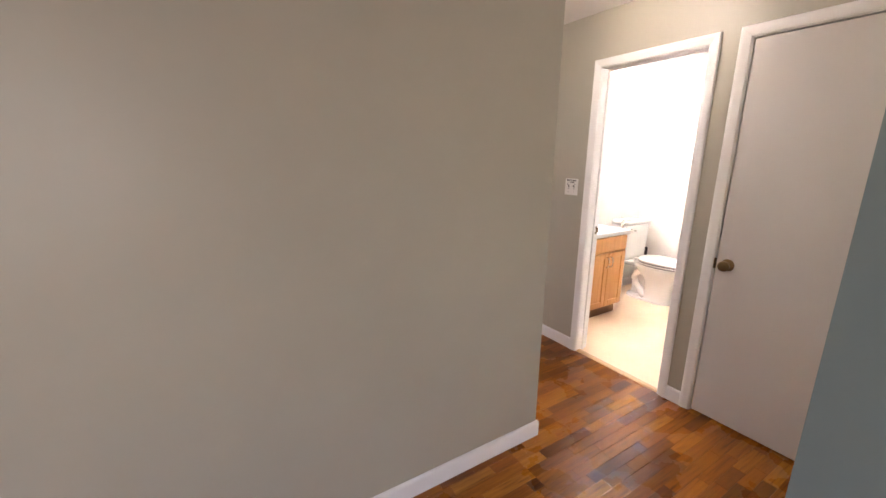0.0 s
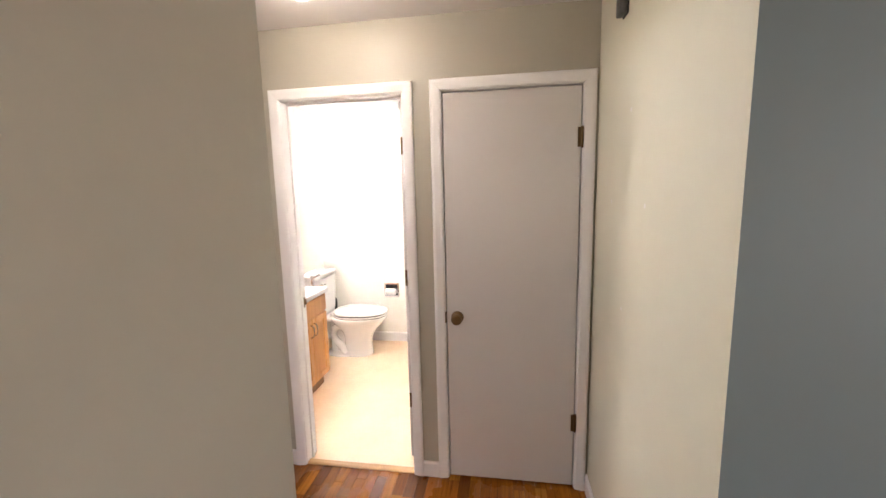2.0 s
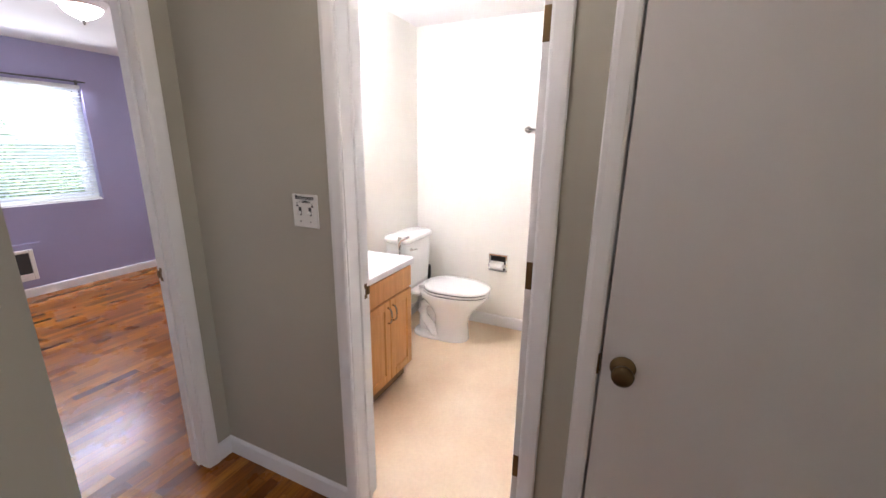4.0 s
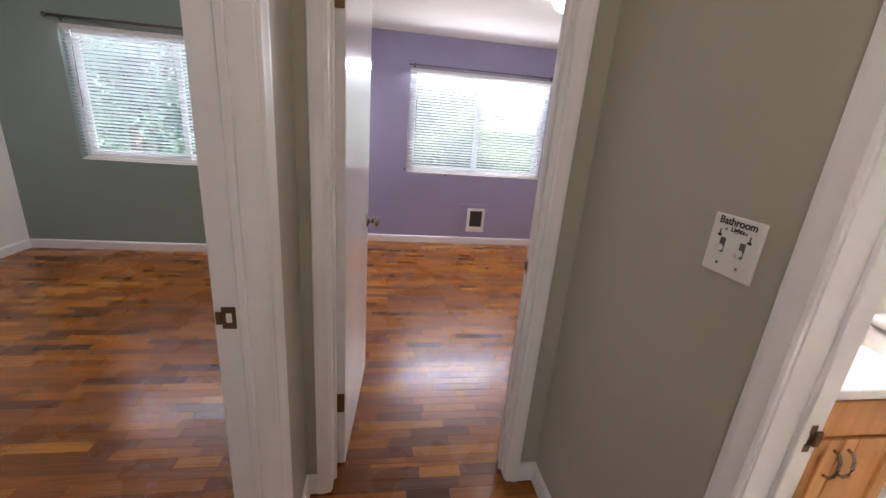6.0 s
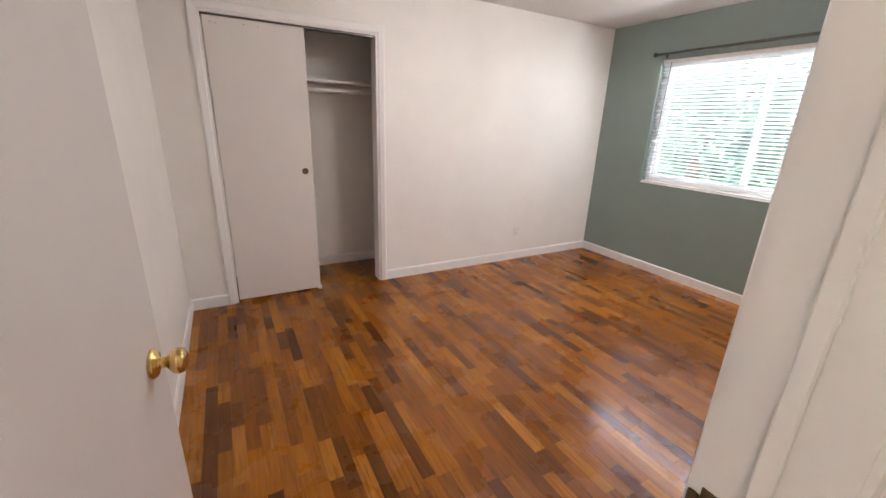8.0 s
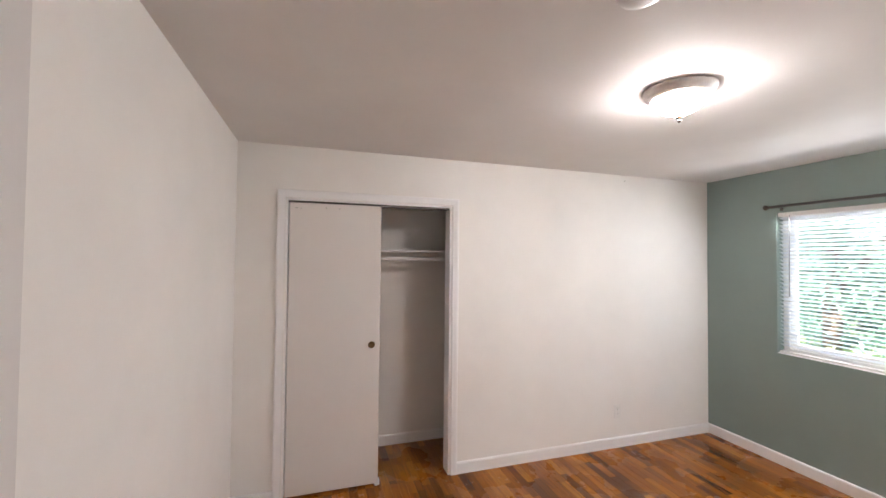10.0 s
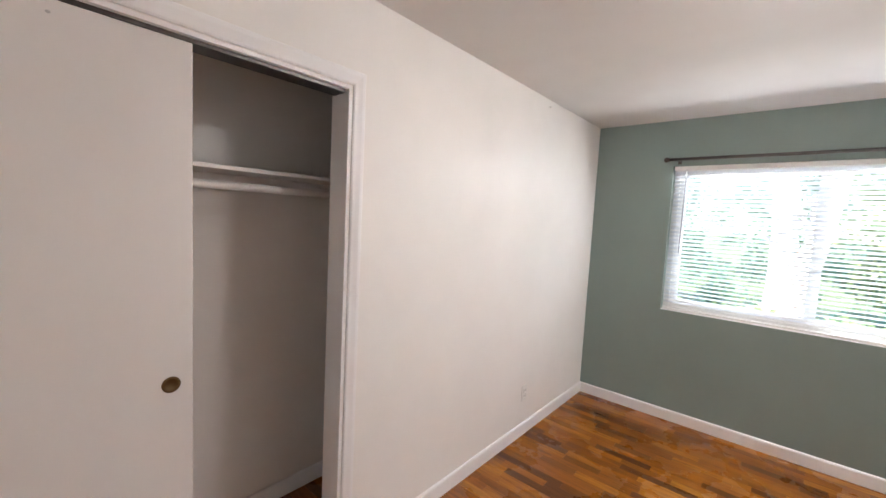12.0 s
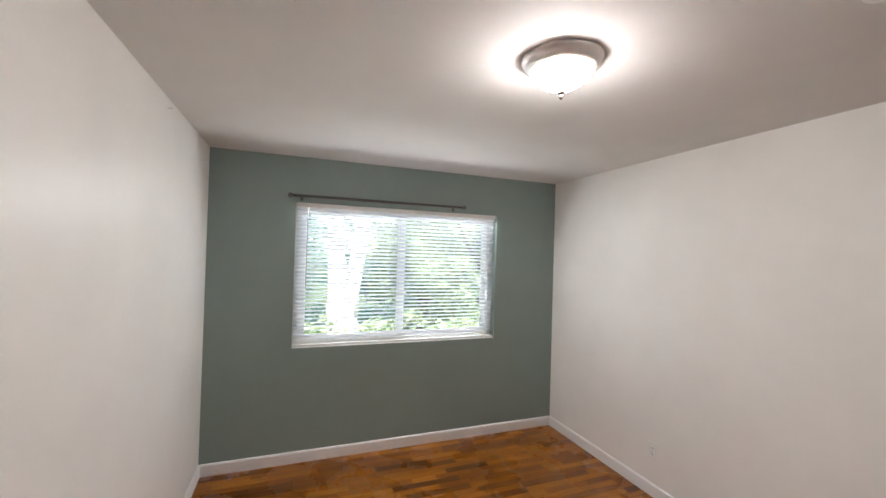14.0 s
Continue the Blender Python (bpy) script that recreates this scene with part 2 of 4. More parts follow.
def box(x0, x1, y0, y1, z0, z1, bevel=0.0, seg=1):
    return add_box(bmesh.new(), x0, x1, y0, y1, z0, z1, bevel, seg)


def lathe(profile, seg=32, bm=None, m=None):
    """Turn (radius, height) pairs round z, placed by m."""
    bm = bm or bmesh.new()
    m = m or Matrix()
    rings = []
    for r, z in profile:
        if r < 1e-6:
            rings.append([bm.verts.new(m @ Vector((0, 0, z)))])
        else:
            rings.append([bm.verts.new(m @ Vector((r * math.cos(2 * math.pi * k / seg), r * math.sin(2 * math.pi * k / seg), z))) for k in range(seg)])
    for a, b in zip(rings, rings[1:]):
        for k in range(seg):
            j = (k + 1) % seg
            if len(a) == 1 and len(b) > 1:
                bm.faces.new((a[0], b[k], b[j]))
            elif len(b) == 1 and len(a) > 1:
                bm.faces.new((a[k], a[j], b[0]))
            elif len(a) > 1:
                bm.faces.new((a[k], a[j], b[j], b[k]))
    bmesh.ops.recalc_face_normals(bm, faces=bm.faces)
    return bm


def tube(points, radius, seg=10, bm=None, radii=None):
    """A round bar through points."""
    bm = bm or bmesh.new()
    pts = [Vector(p) for p in points]
    rings = []
    for n, p in enumerate(pts):
        d = (pts[min(n + 1, len(pts) - 1)] - pts[max(n - 1, 0)]).normalized()
        q = d.to_track_quat("Z", "Y")
        r = radii[n] if radii else radius
        rings.append([bm.verts.new(p + q @ Vector((r * math.cos(2 * math.pi * k / seg), r * math.sin(2 * math.pi * k / seg), 0))) for k in range(seg)])
    for a, b in zip(rings, rings[1:]):
        for k in range(seg):
            j = (k + 1) % seg
            bm.faces.new((a[k], a[j], b[j], b[k]))
    bm.faces.new(list(reversed(rings[0])))
    bm.faces.new(rings[-1])
    return bm


def loft(rings, cap=True):
    bm = bmesh.new()
    vs = [[bm.verts.new(p) for p in ring] for ring in rings]
    n = len(vs[0])
    for a, b in zip(vs, vs[1:]):
        for k in range(n):
            j = (k + 1) % n
            bm.faces.new((a[k], a[j], b[j], b[k]))
    if cap:
        bm.faces.new(list(reversed(vs[0])))
        bm.faces.new(vs[-1])
    bmesh.ops.recalc_face_normals(bm, faces=bm.faces)
    return bm


def oval(cx, cy, z, rx, front, back, n=36, power=2.0):
    """A ring round (cx, cy): reaches front towards -y and back towards +y."""
    out = []
    for k in range(n):
        a = 2 * math.pi * k / n
        c, s = math.cos(a), math.sin(a)
        x = rx * math.copysign(abs(c) ** (2 / power), c)
        y = (back if s > 0 else front) * math.copysign(abs(s) ** (2 / power), s)
        out.append((cx + x, cy + y, z))
    return out


# ---- structure ----
H = 2.388


def wall(name, along, face, back, lo, hi, holes, mats, label, z0=0.0, z1=H):
    """A slab with openings. along: the axis it runs on; face and back: its two planes; mats: face, back, reveal."""
    us = sorted({lo, hi, *[h[0] for h in holes], *[h[1] for h in holes]})
    ws = sorted({z0, z1, *[h[2] for h in holes], *[h[3] for h in holes]})
    solid = {}
    for i in range(len(us) - 1):
        for j in range(len(ws) - 1):
            u, w = (us[i] + us[i + 1]) / 2, (ws[j] + ws[j + 1]) / 2
            solid[i, j] = not any(h[0] < u < h[1] and h[2] < w < h[3] for h in holes)
    bm = bmesh.new()
    vert = {}

    def at(i, j, side):
        if (i, j, side) not in vert:
            d = face if side == 0 else back
            vert[i, j, side] = bm.verts.new((us[i], d, ws[j]) if along == "x" else (d, us[i], ws[j]))
        return vert[i, j, side]

    for (i, j), on in solid.items():
        if not on:
            continue
        for side in (0, 1):
            f = bm.faces.new([at(i, j, side), at(i + 1, j, side), at(i + 1, j + 1, side), at(i, j + 1, side)])
            f.material_index = side
        for di, dj, a, b in ((-1, 0, (i, j), (i, j + 1)), (1, 0, (i + 1, j), (i + 1, j + 1)), (0, -1, (i, j), (i + 1, j)), (0, 1, (i, j + 1), (i + 1, j + 1))):
            if not solid.get((i + di, j + dj), False):
                f = bm.faces.new([at(*a, 0), at(*b, 0), at(*b, 1), at(*a, 1)])
                f.material_index = 2
    bmesh.ops.recalc_face_normals(bm, faces=bm.faces)
    return solo(name, bm, list(mats), label, "wall", "", "structure")


# openings: (from, to, bottom, top)
J = 0.02
BED_DOOR = (1.615, 2.433)
OFF_DOOR = (1.652, 2.375)
BATH_DOOR = (1.345, 1.987)
LINEN_DOOR = (0.487, 1.146)
CLOSET = (1.905, 3.083)
DOOR_H = 2.04
CLOSET_H = 2.030
GWIN = (-0.985, 0.780, 0.888, 2.033)
PWIN = (2.072, 3.775, 0.881, 2.042)


def hole(d, top=DOOR_H):
    return (d[0] - J, d[1] + J, 0.0, top + J)


wall("wall_hall_west", "y", 1.555, 1.43, 1.475, 2.885, [hole(BED_DOOR)], (GREIGE, WHITE, GREIGE), "greige painted hall wall with a bedroom doorway")
wall("wall_bedroom_east", "y", 1.43, 1.555, 2.885, 5.695, [], (WHITE, WHITE, WHITE), "white painted bedroom side wall")
wall("wall_living_north", "x", 1.475, 1.600, -3.2, 1.43, [], (GREIGE, WHITE, GREIGE), "greige painted wall beside the hall opening")
wall("wall_hall_north", "x", 2.77, 2.885, 1.555, 2.507, [hole(OFF_DOOR)], (GREIGE, WHITE, GREIGE), "greige painted hall end wall with a doorway")
wall("wall_hall_east", "y", 2.507, 2.622, 0.305, 2.77, [hole(LINEN_DOOR), hole(BATH_DOOR)], (GREIGE, BATH, GREIGE), "greige painted hall wall with two doorways")
wall("wall_bath_north", "x", 2.77, 2.885, 2.507, 4.90, [], (BATH, WHITE, BATH), "ivory painted bathroom wall behind the vanity")
wall("wall_bath_east", "y", 4.454, 4.57, 0.10, 2.77, [], (BATH, WHITE, BATH), "ivory painted bathroom wall")
wall("wall_bath_south", "x", 0.20, 0.10, 2.622, 4.454, [], (BATH, WHITE, BATH), "ivory painted bathroom end wall")
wall("wall_linen_side", "x", 1.195, 1.165, 2.622, 3.25, [], (BATH, WHITE, WHITE), "ivory painted closet partition")
wall("wall_linen_back", "y", 3.25, 3.20, 0.20, 1.165, [], (BATH, WHITE, WHITE), "ivory painted closet back wall")
wall("wall_hall_south", "x", 0.42, 0.305, 1.465, 2.507, [], (CREAM, WHITE, CREAM), "pale cream painted hall wall")
wall("wall_living_east", "y", 1.35, 1.465, -3.5, 0.42, [], (SLATE, WHITE, CREAM), "slate blue painted wall beside the hall opening")
# unseen wall; its window is added to let light into the living room
wall("wall_living_south", "x", -3.5, -3.62, -3.2, 1.475, [(-2.4, -0.9, 0.85, 2.1)], (WHITE, SIDING, TRIM), "unseen plain white wall, window opening added to let light in")
wall("wall_living_west", "y", -3.2, -3.32, -3.62, 1.600, [], (WHITE, SIDING, WHITE), "plain white outer wall")
wall("wall_bedroom_west", "y", -1.585, -1.700, 1.600, 5.695, [(CLOSET[0], CLOSET[1], 0, CLOSET_H)], (WHITE, WHITE, WHITE), "white painted bedroom wall with a closet opening")
wall("wall_closet_back", "y", -2.19, -2.29, 1.600, 3.60, [], (WHITE, SIDING, WHITE), "white painted closet back wall")
wall("wall_closet_end", "x", 3.50, 3.60, -2.19, -1.700, [], (WHITE, SIDING, WHITE), "white painted closet end wall")
wall("wall_bedroom_north", "x", 5.695, 5.845, -1.700, 1.555, [GWIN], (GREEN, SIDING, GREEN), "sage green accent wall with a wide window", -0.4)
wall("wall_office_west", "y", 1.555, 1.43, 5.845, 6.463, [], (WHITE, SIDING, WHITE), "white painted wall", -0.4)
wall("wall_office_north", "x", 6.313, 6.463, 1.555, 4.90, [PWIN, (2.892, 3.088, 0.190, 0.456)], (PURPLE, SIDING, PURPLE), "lavender accent wall with a window and a cat flap", -0.4)
wall("wall_office_east", "y", 4.75, 4.90, 2.885, 6.313, [], (WHITE, SIDING, WHITE), "white painted wall")

solo("ceiling", box(-3.32, 4.90, -3.62, 6.463, H, H + 0.12), CEIL, "matt white painted ceiling", "ceiling", "", "structure")
solo("floor", box(-3.32, 4.90, -3.62, 6.463, -0.25, -0.008), SUBFLOOR, "dark boards under the parquet", "floor", "", "structure")
solo("bathroom_floor", box(2.552, 4.454, 0.20, 2.77, -0.007, 0.003), VINYL, "mottled beige sheet vinyl bathroom floor", "floor", "", "structure")
# unseen slab added above the ceiling to keep the sun out
solo("roof", box(-3.6, 5.1, -3.9, 6.5, H + 0.14, H + 0.30), SIDING, "unseen flat slab added over the rooms as a roof", "roof", "", "structure")
solo("ground", box(-400, 400, -400, 400, -0.9, -0.4), foliage("lawn", [(0, (0.07, 0.10, 0.03)), (1, (0.10, 0.13, 0.04))]), "grass lawn round the house", "ground", "", "structure")


def base_board(axis, d, lo, hi, out, mat=TRIM, h=0.088):
    """A baseboard with an eased top edge; out: the side that it faces."""
    t = 0.013
    prof = [(0, 0), (t, 0), (t, h - 0.012), (t - 0.004, h - 0.003), (t - 0.009, h), (0, h)]
    rings = []
    for u in (lo, hi):
        rings.append([(u, d + out * a, z) if axis == "x" else (d + out * a, u, z) for a, z in prof])
    solo("baseboard", loft(rings), mat, "white painted wooden baseboard", "baseboard", "baseboards", "structure")


CW = 0.056  # casing width
base_board("x", 1.475, -3.2, 1.568, -1)
base_board("y", 1.555, 1.4752, BED_DOOR[0] - CW, 1)
base_board("y", 1.555, BED_DOOR[1] + CW, 2.77, 1)
base_board("x", 2.77, 1.568, OFF_DOOR[0] - CW, -1)
base_board("x", 2.77, OFF_DOOR[1] + CW, 2.494, -1)
base_board("y", 2.507, BATH_DOOR[1] + CW, 2.77, -1)
base_board("y", 2.507, LINEN_DOOR[1] + CW, BATH_DOOR[0] - CW, -1)
base_board("x", 0.42, 1.3502, 2.507, 1)
base_board("y", 1.35, -3.5, 0.433, -1)
base_board("x", 2.77, 2.622, 4.454, -1, TRIM)
base_board("y", 4.454, 0.20, 2.757, -1, TRIM, 0.1)
base_board("x", 1.600, -1.585, 1.43, 1)
base_board("y", -1.585, 1.613, CLOSET[0] - 0.055, 1)
base_board("y", -1.585, CLOSET[1] + 0.055, 5.695, 1)
base_board("x", 5.695, -1.572, 1.417, -1)
base_board("y", 1.43, BED_DOOR[1] + CW, 5.695, -1)
base_board("y", -2.19, 1.600, 3.50, 1)
base_board("x", 3.50, -2.177, -1.700, -1)
base_board("x", 6.313, 1.568, 4.737, -1)
base_board("y", 1.555, 2.885, 6.313, 1)
base_board("y", 4.75, 2.885, 6.313, -1)

# ---- doors ----
CASE = [(0.004, 0.0), (0.004, 0.007), (0.010, 0.011), (0.022, 0.013), (0.040, 0.017), (0.052, 0.017), (CW, 0.013), (CW, 0.0)]


def casing_set(parent, w, h, v, out):
    """Three mitred casing boards round an opening of w by h, on the plane v, proud towards out."""
    left = [[(-d, v + out * p, 0.0) for d, p in CASE], [(-d, v + out * p, h + d) for d, p in CASE]]
    head = [[(-d, v + out * p, h + d) for d, p in CASE], [(w + d, v + out * p, h + d) for d, p in CASE]]
    right = [[(w + d, v + out * p, 0.0) for d, p in CASE], [(w + d, v + out * p, h + d) for d, p in CASE]]
    for rings in (left, head, right):
        part("casing", loft(rings), TRIM, parent)


def door_frame(name, m, w, thick, label, stop_v, h=DOOR_H, back=True):
    """Local axes: u along the wall, v into it from the hall face, w up."""
    d = thing(name, label, "door", "", "structure", m)
    part("jamb", box(-J, 0, 0, thick, 0, h), TRIM, d)
    part("jamb", box(w, w + J, 0, thick, 0, h), TRIM, d)
    part("head_jamb", box(-J, w + J, 0, thick, h, h + J), TRIM, d)
    s0, s1 = stop_v
    part("stop", box(0, 0.011, s0, s1, 0, h - 0.011, 0.002), TRIM, d)
    part("stop", box(w - 0.011, w, s0, s1, 0, h - 0.011, 0.002), TRIM, d)
    part("head_stop", box(0, w, s0, s1, h - 0.011, h, 0.002), TRIM, d)
    casing_set(d, w, h, 0, -1)
    if back:
        casing_set(d, w, h, thick, 1)
    return d


KNOB = [(0.0, 0.0), (0.032, 0.0), (0.033, 0.004), (0.028, 0.009), (0.015, 0.012), (0.012, 0.018), (0.012, 0.028), (0.018, 0.032),
        (0.026, 0.040), (0.0285, 0.049), (0.026, 0.058), (0.017, 0.064), (0.0, 0.066)]


def leaf(parent, m, w, h, thick, knob_u, knob_z, knob_mat, sides, label, mat=LEAFP, latch=True):
    """A flush door leaf in its own frame: u from the hinge, v through its thickness."""
    ob = part("leaf", box(0, w, 0, thick, 0.012, h, 0.002), mat, parent, label)
    ob.matrix_local = m
    for s in sides:
        turn = pose(knob_u, 0 if s < 0 else thick, knob_z, 90 if s < 0 else -90, 0, 0)
        part("knob", lathe(KNOB, 28, None, turn), knob_mat, ob, "", True)
    if latch:
        part("latch_plate", box(w - 0.0005, w + 0.0015, thick / 2 - 0.013, thick / 2 + 0.013, knob_z - 0.03, knob_z + 0.03), knob_mat, ob)
    return ob


def butt_hinge(parent, x, y, z, mat, wide=0.03, facing="u"):
    """A hinge: knuckle and one plate."""
    bm = bmesh.new()
    if facing == "u":
        add_box(bm, x - 0.001, x + 0.002, y - wide, y, z - 0.045, z + 0.045)
    else:
        add_box(bm, x, x + wide, y - 0.001, y + 0.002, z - 0.045, z + 0.045)
    lathe([(0.0, -0.049), (0.005, -0.049), (0.0065, -0.045), (0.0065, 0.045), (0.005, 0.049), (0, 0.049)], 12, bm, Matrix.Translation((x, y, z)))
    return part("hinge", bm, mat, parent)


def strike(parent, x, y, z, mat, side):
    """A strike plate with its bent lip on a jamb face at x; side: the way it faces."""
    bm = bmesh.new()
    a, b = sorted((x, x + side * 0.002))
    add_box(bm, a, b, y - 0.016, y + 0.016, z - 0.029, z - 0.013)
    add_box(bm, a, b, y - 0.016, y + 0.016, z + 0.013, z + 0.029)
    add_box(bm, a, b, y - 0.016, y - 0.007, z - 0.013, z + 0.013)
    add_box(bm, a, b, y + 0.007, y + 0.016, z - 0.013, z + 0.013)
    c, d = sorted((x, x + side * 0.006))
    add_box(bm, c, d, y + 0.016, y + 0.030, z - 0.017, z + 0.017, 0.002)
    return part("strike_plate", bm, mat, parent)


# linen closet door: shut, flush with the hall face, hinged beside the cream wall
M_EAST = Matrix(((0, 1, 0, 2.507), (1, 0, 0, 0), (0, 0, 1, 0), (0, 0, 0, 1)))


def east(y0):
    return Matrix.Translation((0, y0, 0)) @ M_EAST


w = LINEN_DOOR[1] - LINEN_DOOR[0]
d = door_frame("door_1", east(LINEN_DOOR[0]), w, 0.115, "shut flush grey-white linen closet door in white casing", (0.042, 0.06))
lf = leaf(d, Matrix.Translation((0.005, 0.004, 0)), w - 0.010, DOOR_H - 0.007, 0.035, w - 0.065, 0.917, ANTIQUE, (-1,), "", LEAFP)
for z in (1.80, 0.37):
    butt_hinge(d, 0.002, -0.004, z, ANTIQUE, facing="v", wide=0.02)
part("latch_keeper", box(w - 0.002, w + 0.012, -0.006, 0.012, 0.885, 0.945, 0.002), ANTIQUE, d)

# bathroom door: swung open into the bathroom, hinged beside the linen closet
w = BATH_DOOR[1] - BATH_DOOR[0]
d = door_frame("door_2", east(BATH_DOOR[0]), w, 0.115, "white bathroom door standing wide open inwards", (0.055, 0.073))
lf = leaf(d, Matrix.Translation((0.012, 0.123, 0)) @ pose(0, 0, 0, 0, 0, 97) @ Matrix.Translation((0, -0.035, 0)), w - 0.006, DOOR_H - 0.004, 0.035, w - 0.065, 0.93, NICKEL, (-1, 1), "", LEAFP)
for z in (1.81, 1.095, 0.37):
    hg = part("hinge", box(-0.002, 0.0005, 0.002, 0.032, z - 0.045, z + 0.045, 0.0008), ANTIQUE, lf, "antique brass hinge plate")
    part("knuckle", lathe([(0.0, -0.047), (0.006, -0.045), (0.006, 0.045), (0, 0.047)], 12, None, Matrix.Translation((-0.004, 0.037, z))), ANTIQUE, hg)
strike(d, w, 0.085, 0.95, ANTIQUE, -1)

# bedroom door: open into the bedroom
M_WEST = Matrix(((0, -1, 0, 1.555), (1, 0, 0, 0), (0, 0, 1, 0), (0, 0, 0, 1)))
w = BED_DOOR[1] - BED_DOOR[0]
d = door_frame("door_3", Matrix.Translation((0, BED_DOOR[0], 0)) @ M_WEST, w, 0.125, "white bedroom door standing open, brass knob", (0.052, 0.072))
lf = leaf(d, Matrix.Translation((0.004, 0.131, 0)) @ pose(0, 0, 0, 0, 0, 81.4) @ Matrix.Translation((0, -0.035, 0)), w - 0.006, DOOR_H - 0.004, 0.035, w - 0.07, 0.895, BRASS, (-1, 1), "", LEAFP)
for z in (1.80, 1.02, 0.26):
    part("hinge", box(-0.001, 0.002, 0.085, 0.122, z - 0.045, z + 0.045, 0.0008), BRASS, d)
strike(d, w, 0.098, 0.955, ANTIQUE, -1)

# office door: open into the lavender room
w = OFF_DOOR[1] - OFF_DOOR[0]
d = door_frame("door_4", Matrix.Translation((OFF_DOOR[0], 2.77, 0)), w, 0.115, "white office door standing open, satin nickel knob", (0.050, 0.068))
lf = leaf(d, Matrix.Translation((0.004, 0.119, 0)) @ pose(0, 0, 0, 0, 0, 86) @ Matrix.Translation((0, -0.035, 0)), w - 0.006, DOOR_H - 0.004, 0.035, w - 0.07, 0.94, NICKEL, (-1, 1), "", GLOSSW)
for z in (1.80, 0.33):
    part("hinge", box(0.006, 0.036, 0.112, 0.115, z - 0.045, z + 0.045, 0.0008), ANTIQUE, d, "antique brass hinge")
strike(d, w, 0.085, 0.95, ANTIQUE, -1)

# bathroom threshold
solo("threshold", loft([[(2.507 + a, y, z) for a, z in ((0, 0.0), (0, 0.004), (0.010, 0.009), (0.036, 0.009), (0.046, 0.004), (0.046, 0.0))] for y in BATH_DOOR]), SILLW,
     "worn oak threshold strip in the bathroom doorway", "threshold", "", "structure")

# ---- bedroom closet ----
cd = thing("closet_frame", "white painted casing round the closet opening", "door frame", "", "structure",
           Matrix(((0, -1, 0, -1.585), (1, 0, 0, CLOSET[0]), (0, 0, 1, 0), (0, 0, 0, 1))))
casing_set(cd, CLOSET[1] - CLOSET[0], CLOSET_H, 0, -1)
cw = CLOSET[1] - CLOSET[0]
part("jamb", box(0, 0.012, 0.0, 0.115, 0, CLOSET_H - 0.012), TRIM, cd)
part("jamb", box(cw - 0.012, cw, 0.0, 0.115, 0, CLOSET_H - 0.012), TRIM, cd)
part("head_jamb", box(0, cw, 0.0, 0.115, CLOSET_H - 0.012, CLOSET_H), TRIM, cd)
# track in dark pewter, which also paints the shaded gap above the doors
part("track", box(0.012, cw - 0.012, 0.02, 0.10, CLOSET_H - 0.024, CLOSET_H - 0.012), PEWTER, cd, "dull metal sliding track, darkened for the shaded gap")


def sliding_leaf(y0, x1, label):
    d = thing("sliding_door", label, "sliding door", "closet sliding doors", "", Matrix.Translation((x1, y0, 0)))
    part("panel", box(-0.03, 0, 0, 0.625, 0.015, CLOSET_H - 0.0255, 0.002), SLIDEP, d)
    cup = [(0.0, 0.0006), (0.013, 0.0006), (0.016, 0.003), (0.022, 0.004), (0.0245, 0.002), (0.0245, 0.0)]
    part("cup_pull", lathe(cup, 24, None, Matrix.Translation((0, 0.567, 1.005)) @ pose(0, 0, 0, 0, 90, 0)), ANTIQUE, d, "round antique brass cup pull", True)
    part("screw", lathe([(0.0, 0.0), (0.004, 0.0), (0.004, 0.0008), (0.0, 0.0012)], 10, None, Matrix.Translation((0, 0.24, 1.975)) @ pose(0, 0, 0, 0, 90, 0)), NICKEL, d)
    part("floor_guide", box(-0.034, 0.004, 0.603, 0.637, 0.0, 0.016, 0.002), PLASTIC, d, "small white floor guide")
    return d


front = sliding_leaf(CLOSET[0] + 0.018, -1.605, "flush white sliding closet door pushed to one side")
for u, z, wd in ((0.045, 1.968, 0.020), (0.075, 1.964, 0.009), (0.33, 1.972, 0.010)):
    part("scuff_mark", lathe([(0.0, 0.0), (0.004, 0.0), (0.003, 0.0003), (0.0, 0.0004)], 10, None,
                             Matrix.Translation((0, u, z)) @ Matrix.Diagonal((1, wd / 0.008, 1, 1)) @ pose(0, 0, 0, 0, 90, 0)), SCUFF, front, "faint grey scuff")
sliding_leaf(CLOSET[0] + 0.024, -1.645, "second white sliding door stacked behind the first")

sh = thing("closet_shelf", "white painted closet shelf on wall cleats", "shelf")
part("board", box(-2.188, -1.93, 1.602, 3.498, 1.684, 1.702, 0.002), TRIM, sh)
part("cleat", box(-2.188, -2.17, 1.602, 3.498, 1.616, 1.6838, 0.002), TRIM, sh)
part("cleat", box(-2.169, -1.78, 3.482, 3.4985, 1.585, 1.6838, 0.002), TRIM, sh)
part("cleat", box(-2.169, -1.78, 1.6015, 1.618, 1.585, 1.6838, 0.002), TRIM, sh)
rd = thing("closet_rod", "white painted wooden hanging rod under the shelf", "closet rod")
part("rod", tube([(-1.915, 1.6185, 1.622), (-1.915, 3.4815, 1.622)], 0.016, 16), TRIM, rd, "", True)
for y0, y1 in ((1.6185, 1.628), (3.472, 3.4815)):
    part("socket", lathe([(0.0, 0.0), (0.024, 0.0), (0.026, y1 - y0), (0.0, y1 - y0)], 20, None, Matrix.Translation((-1.915, y0, 1.622)) @ pose(0, 0, 0, -90, 0, 0)), PLASTIC, rd)

# ---- windows and blinds ----


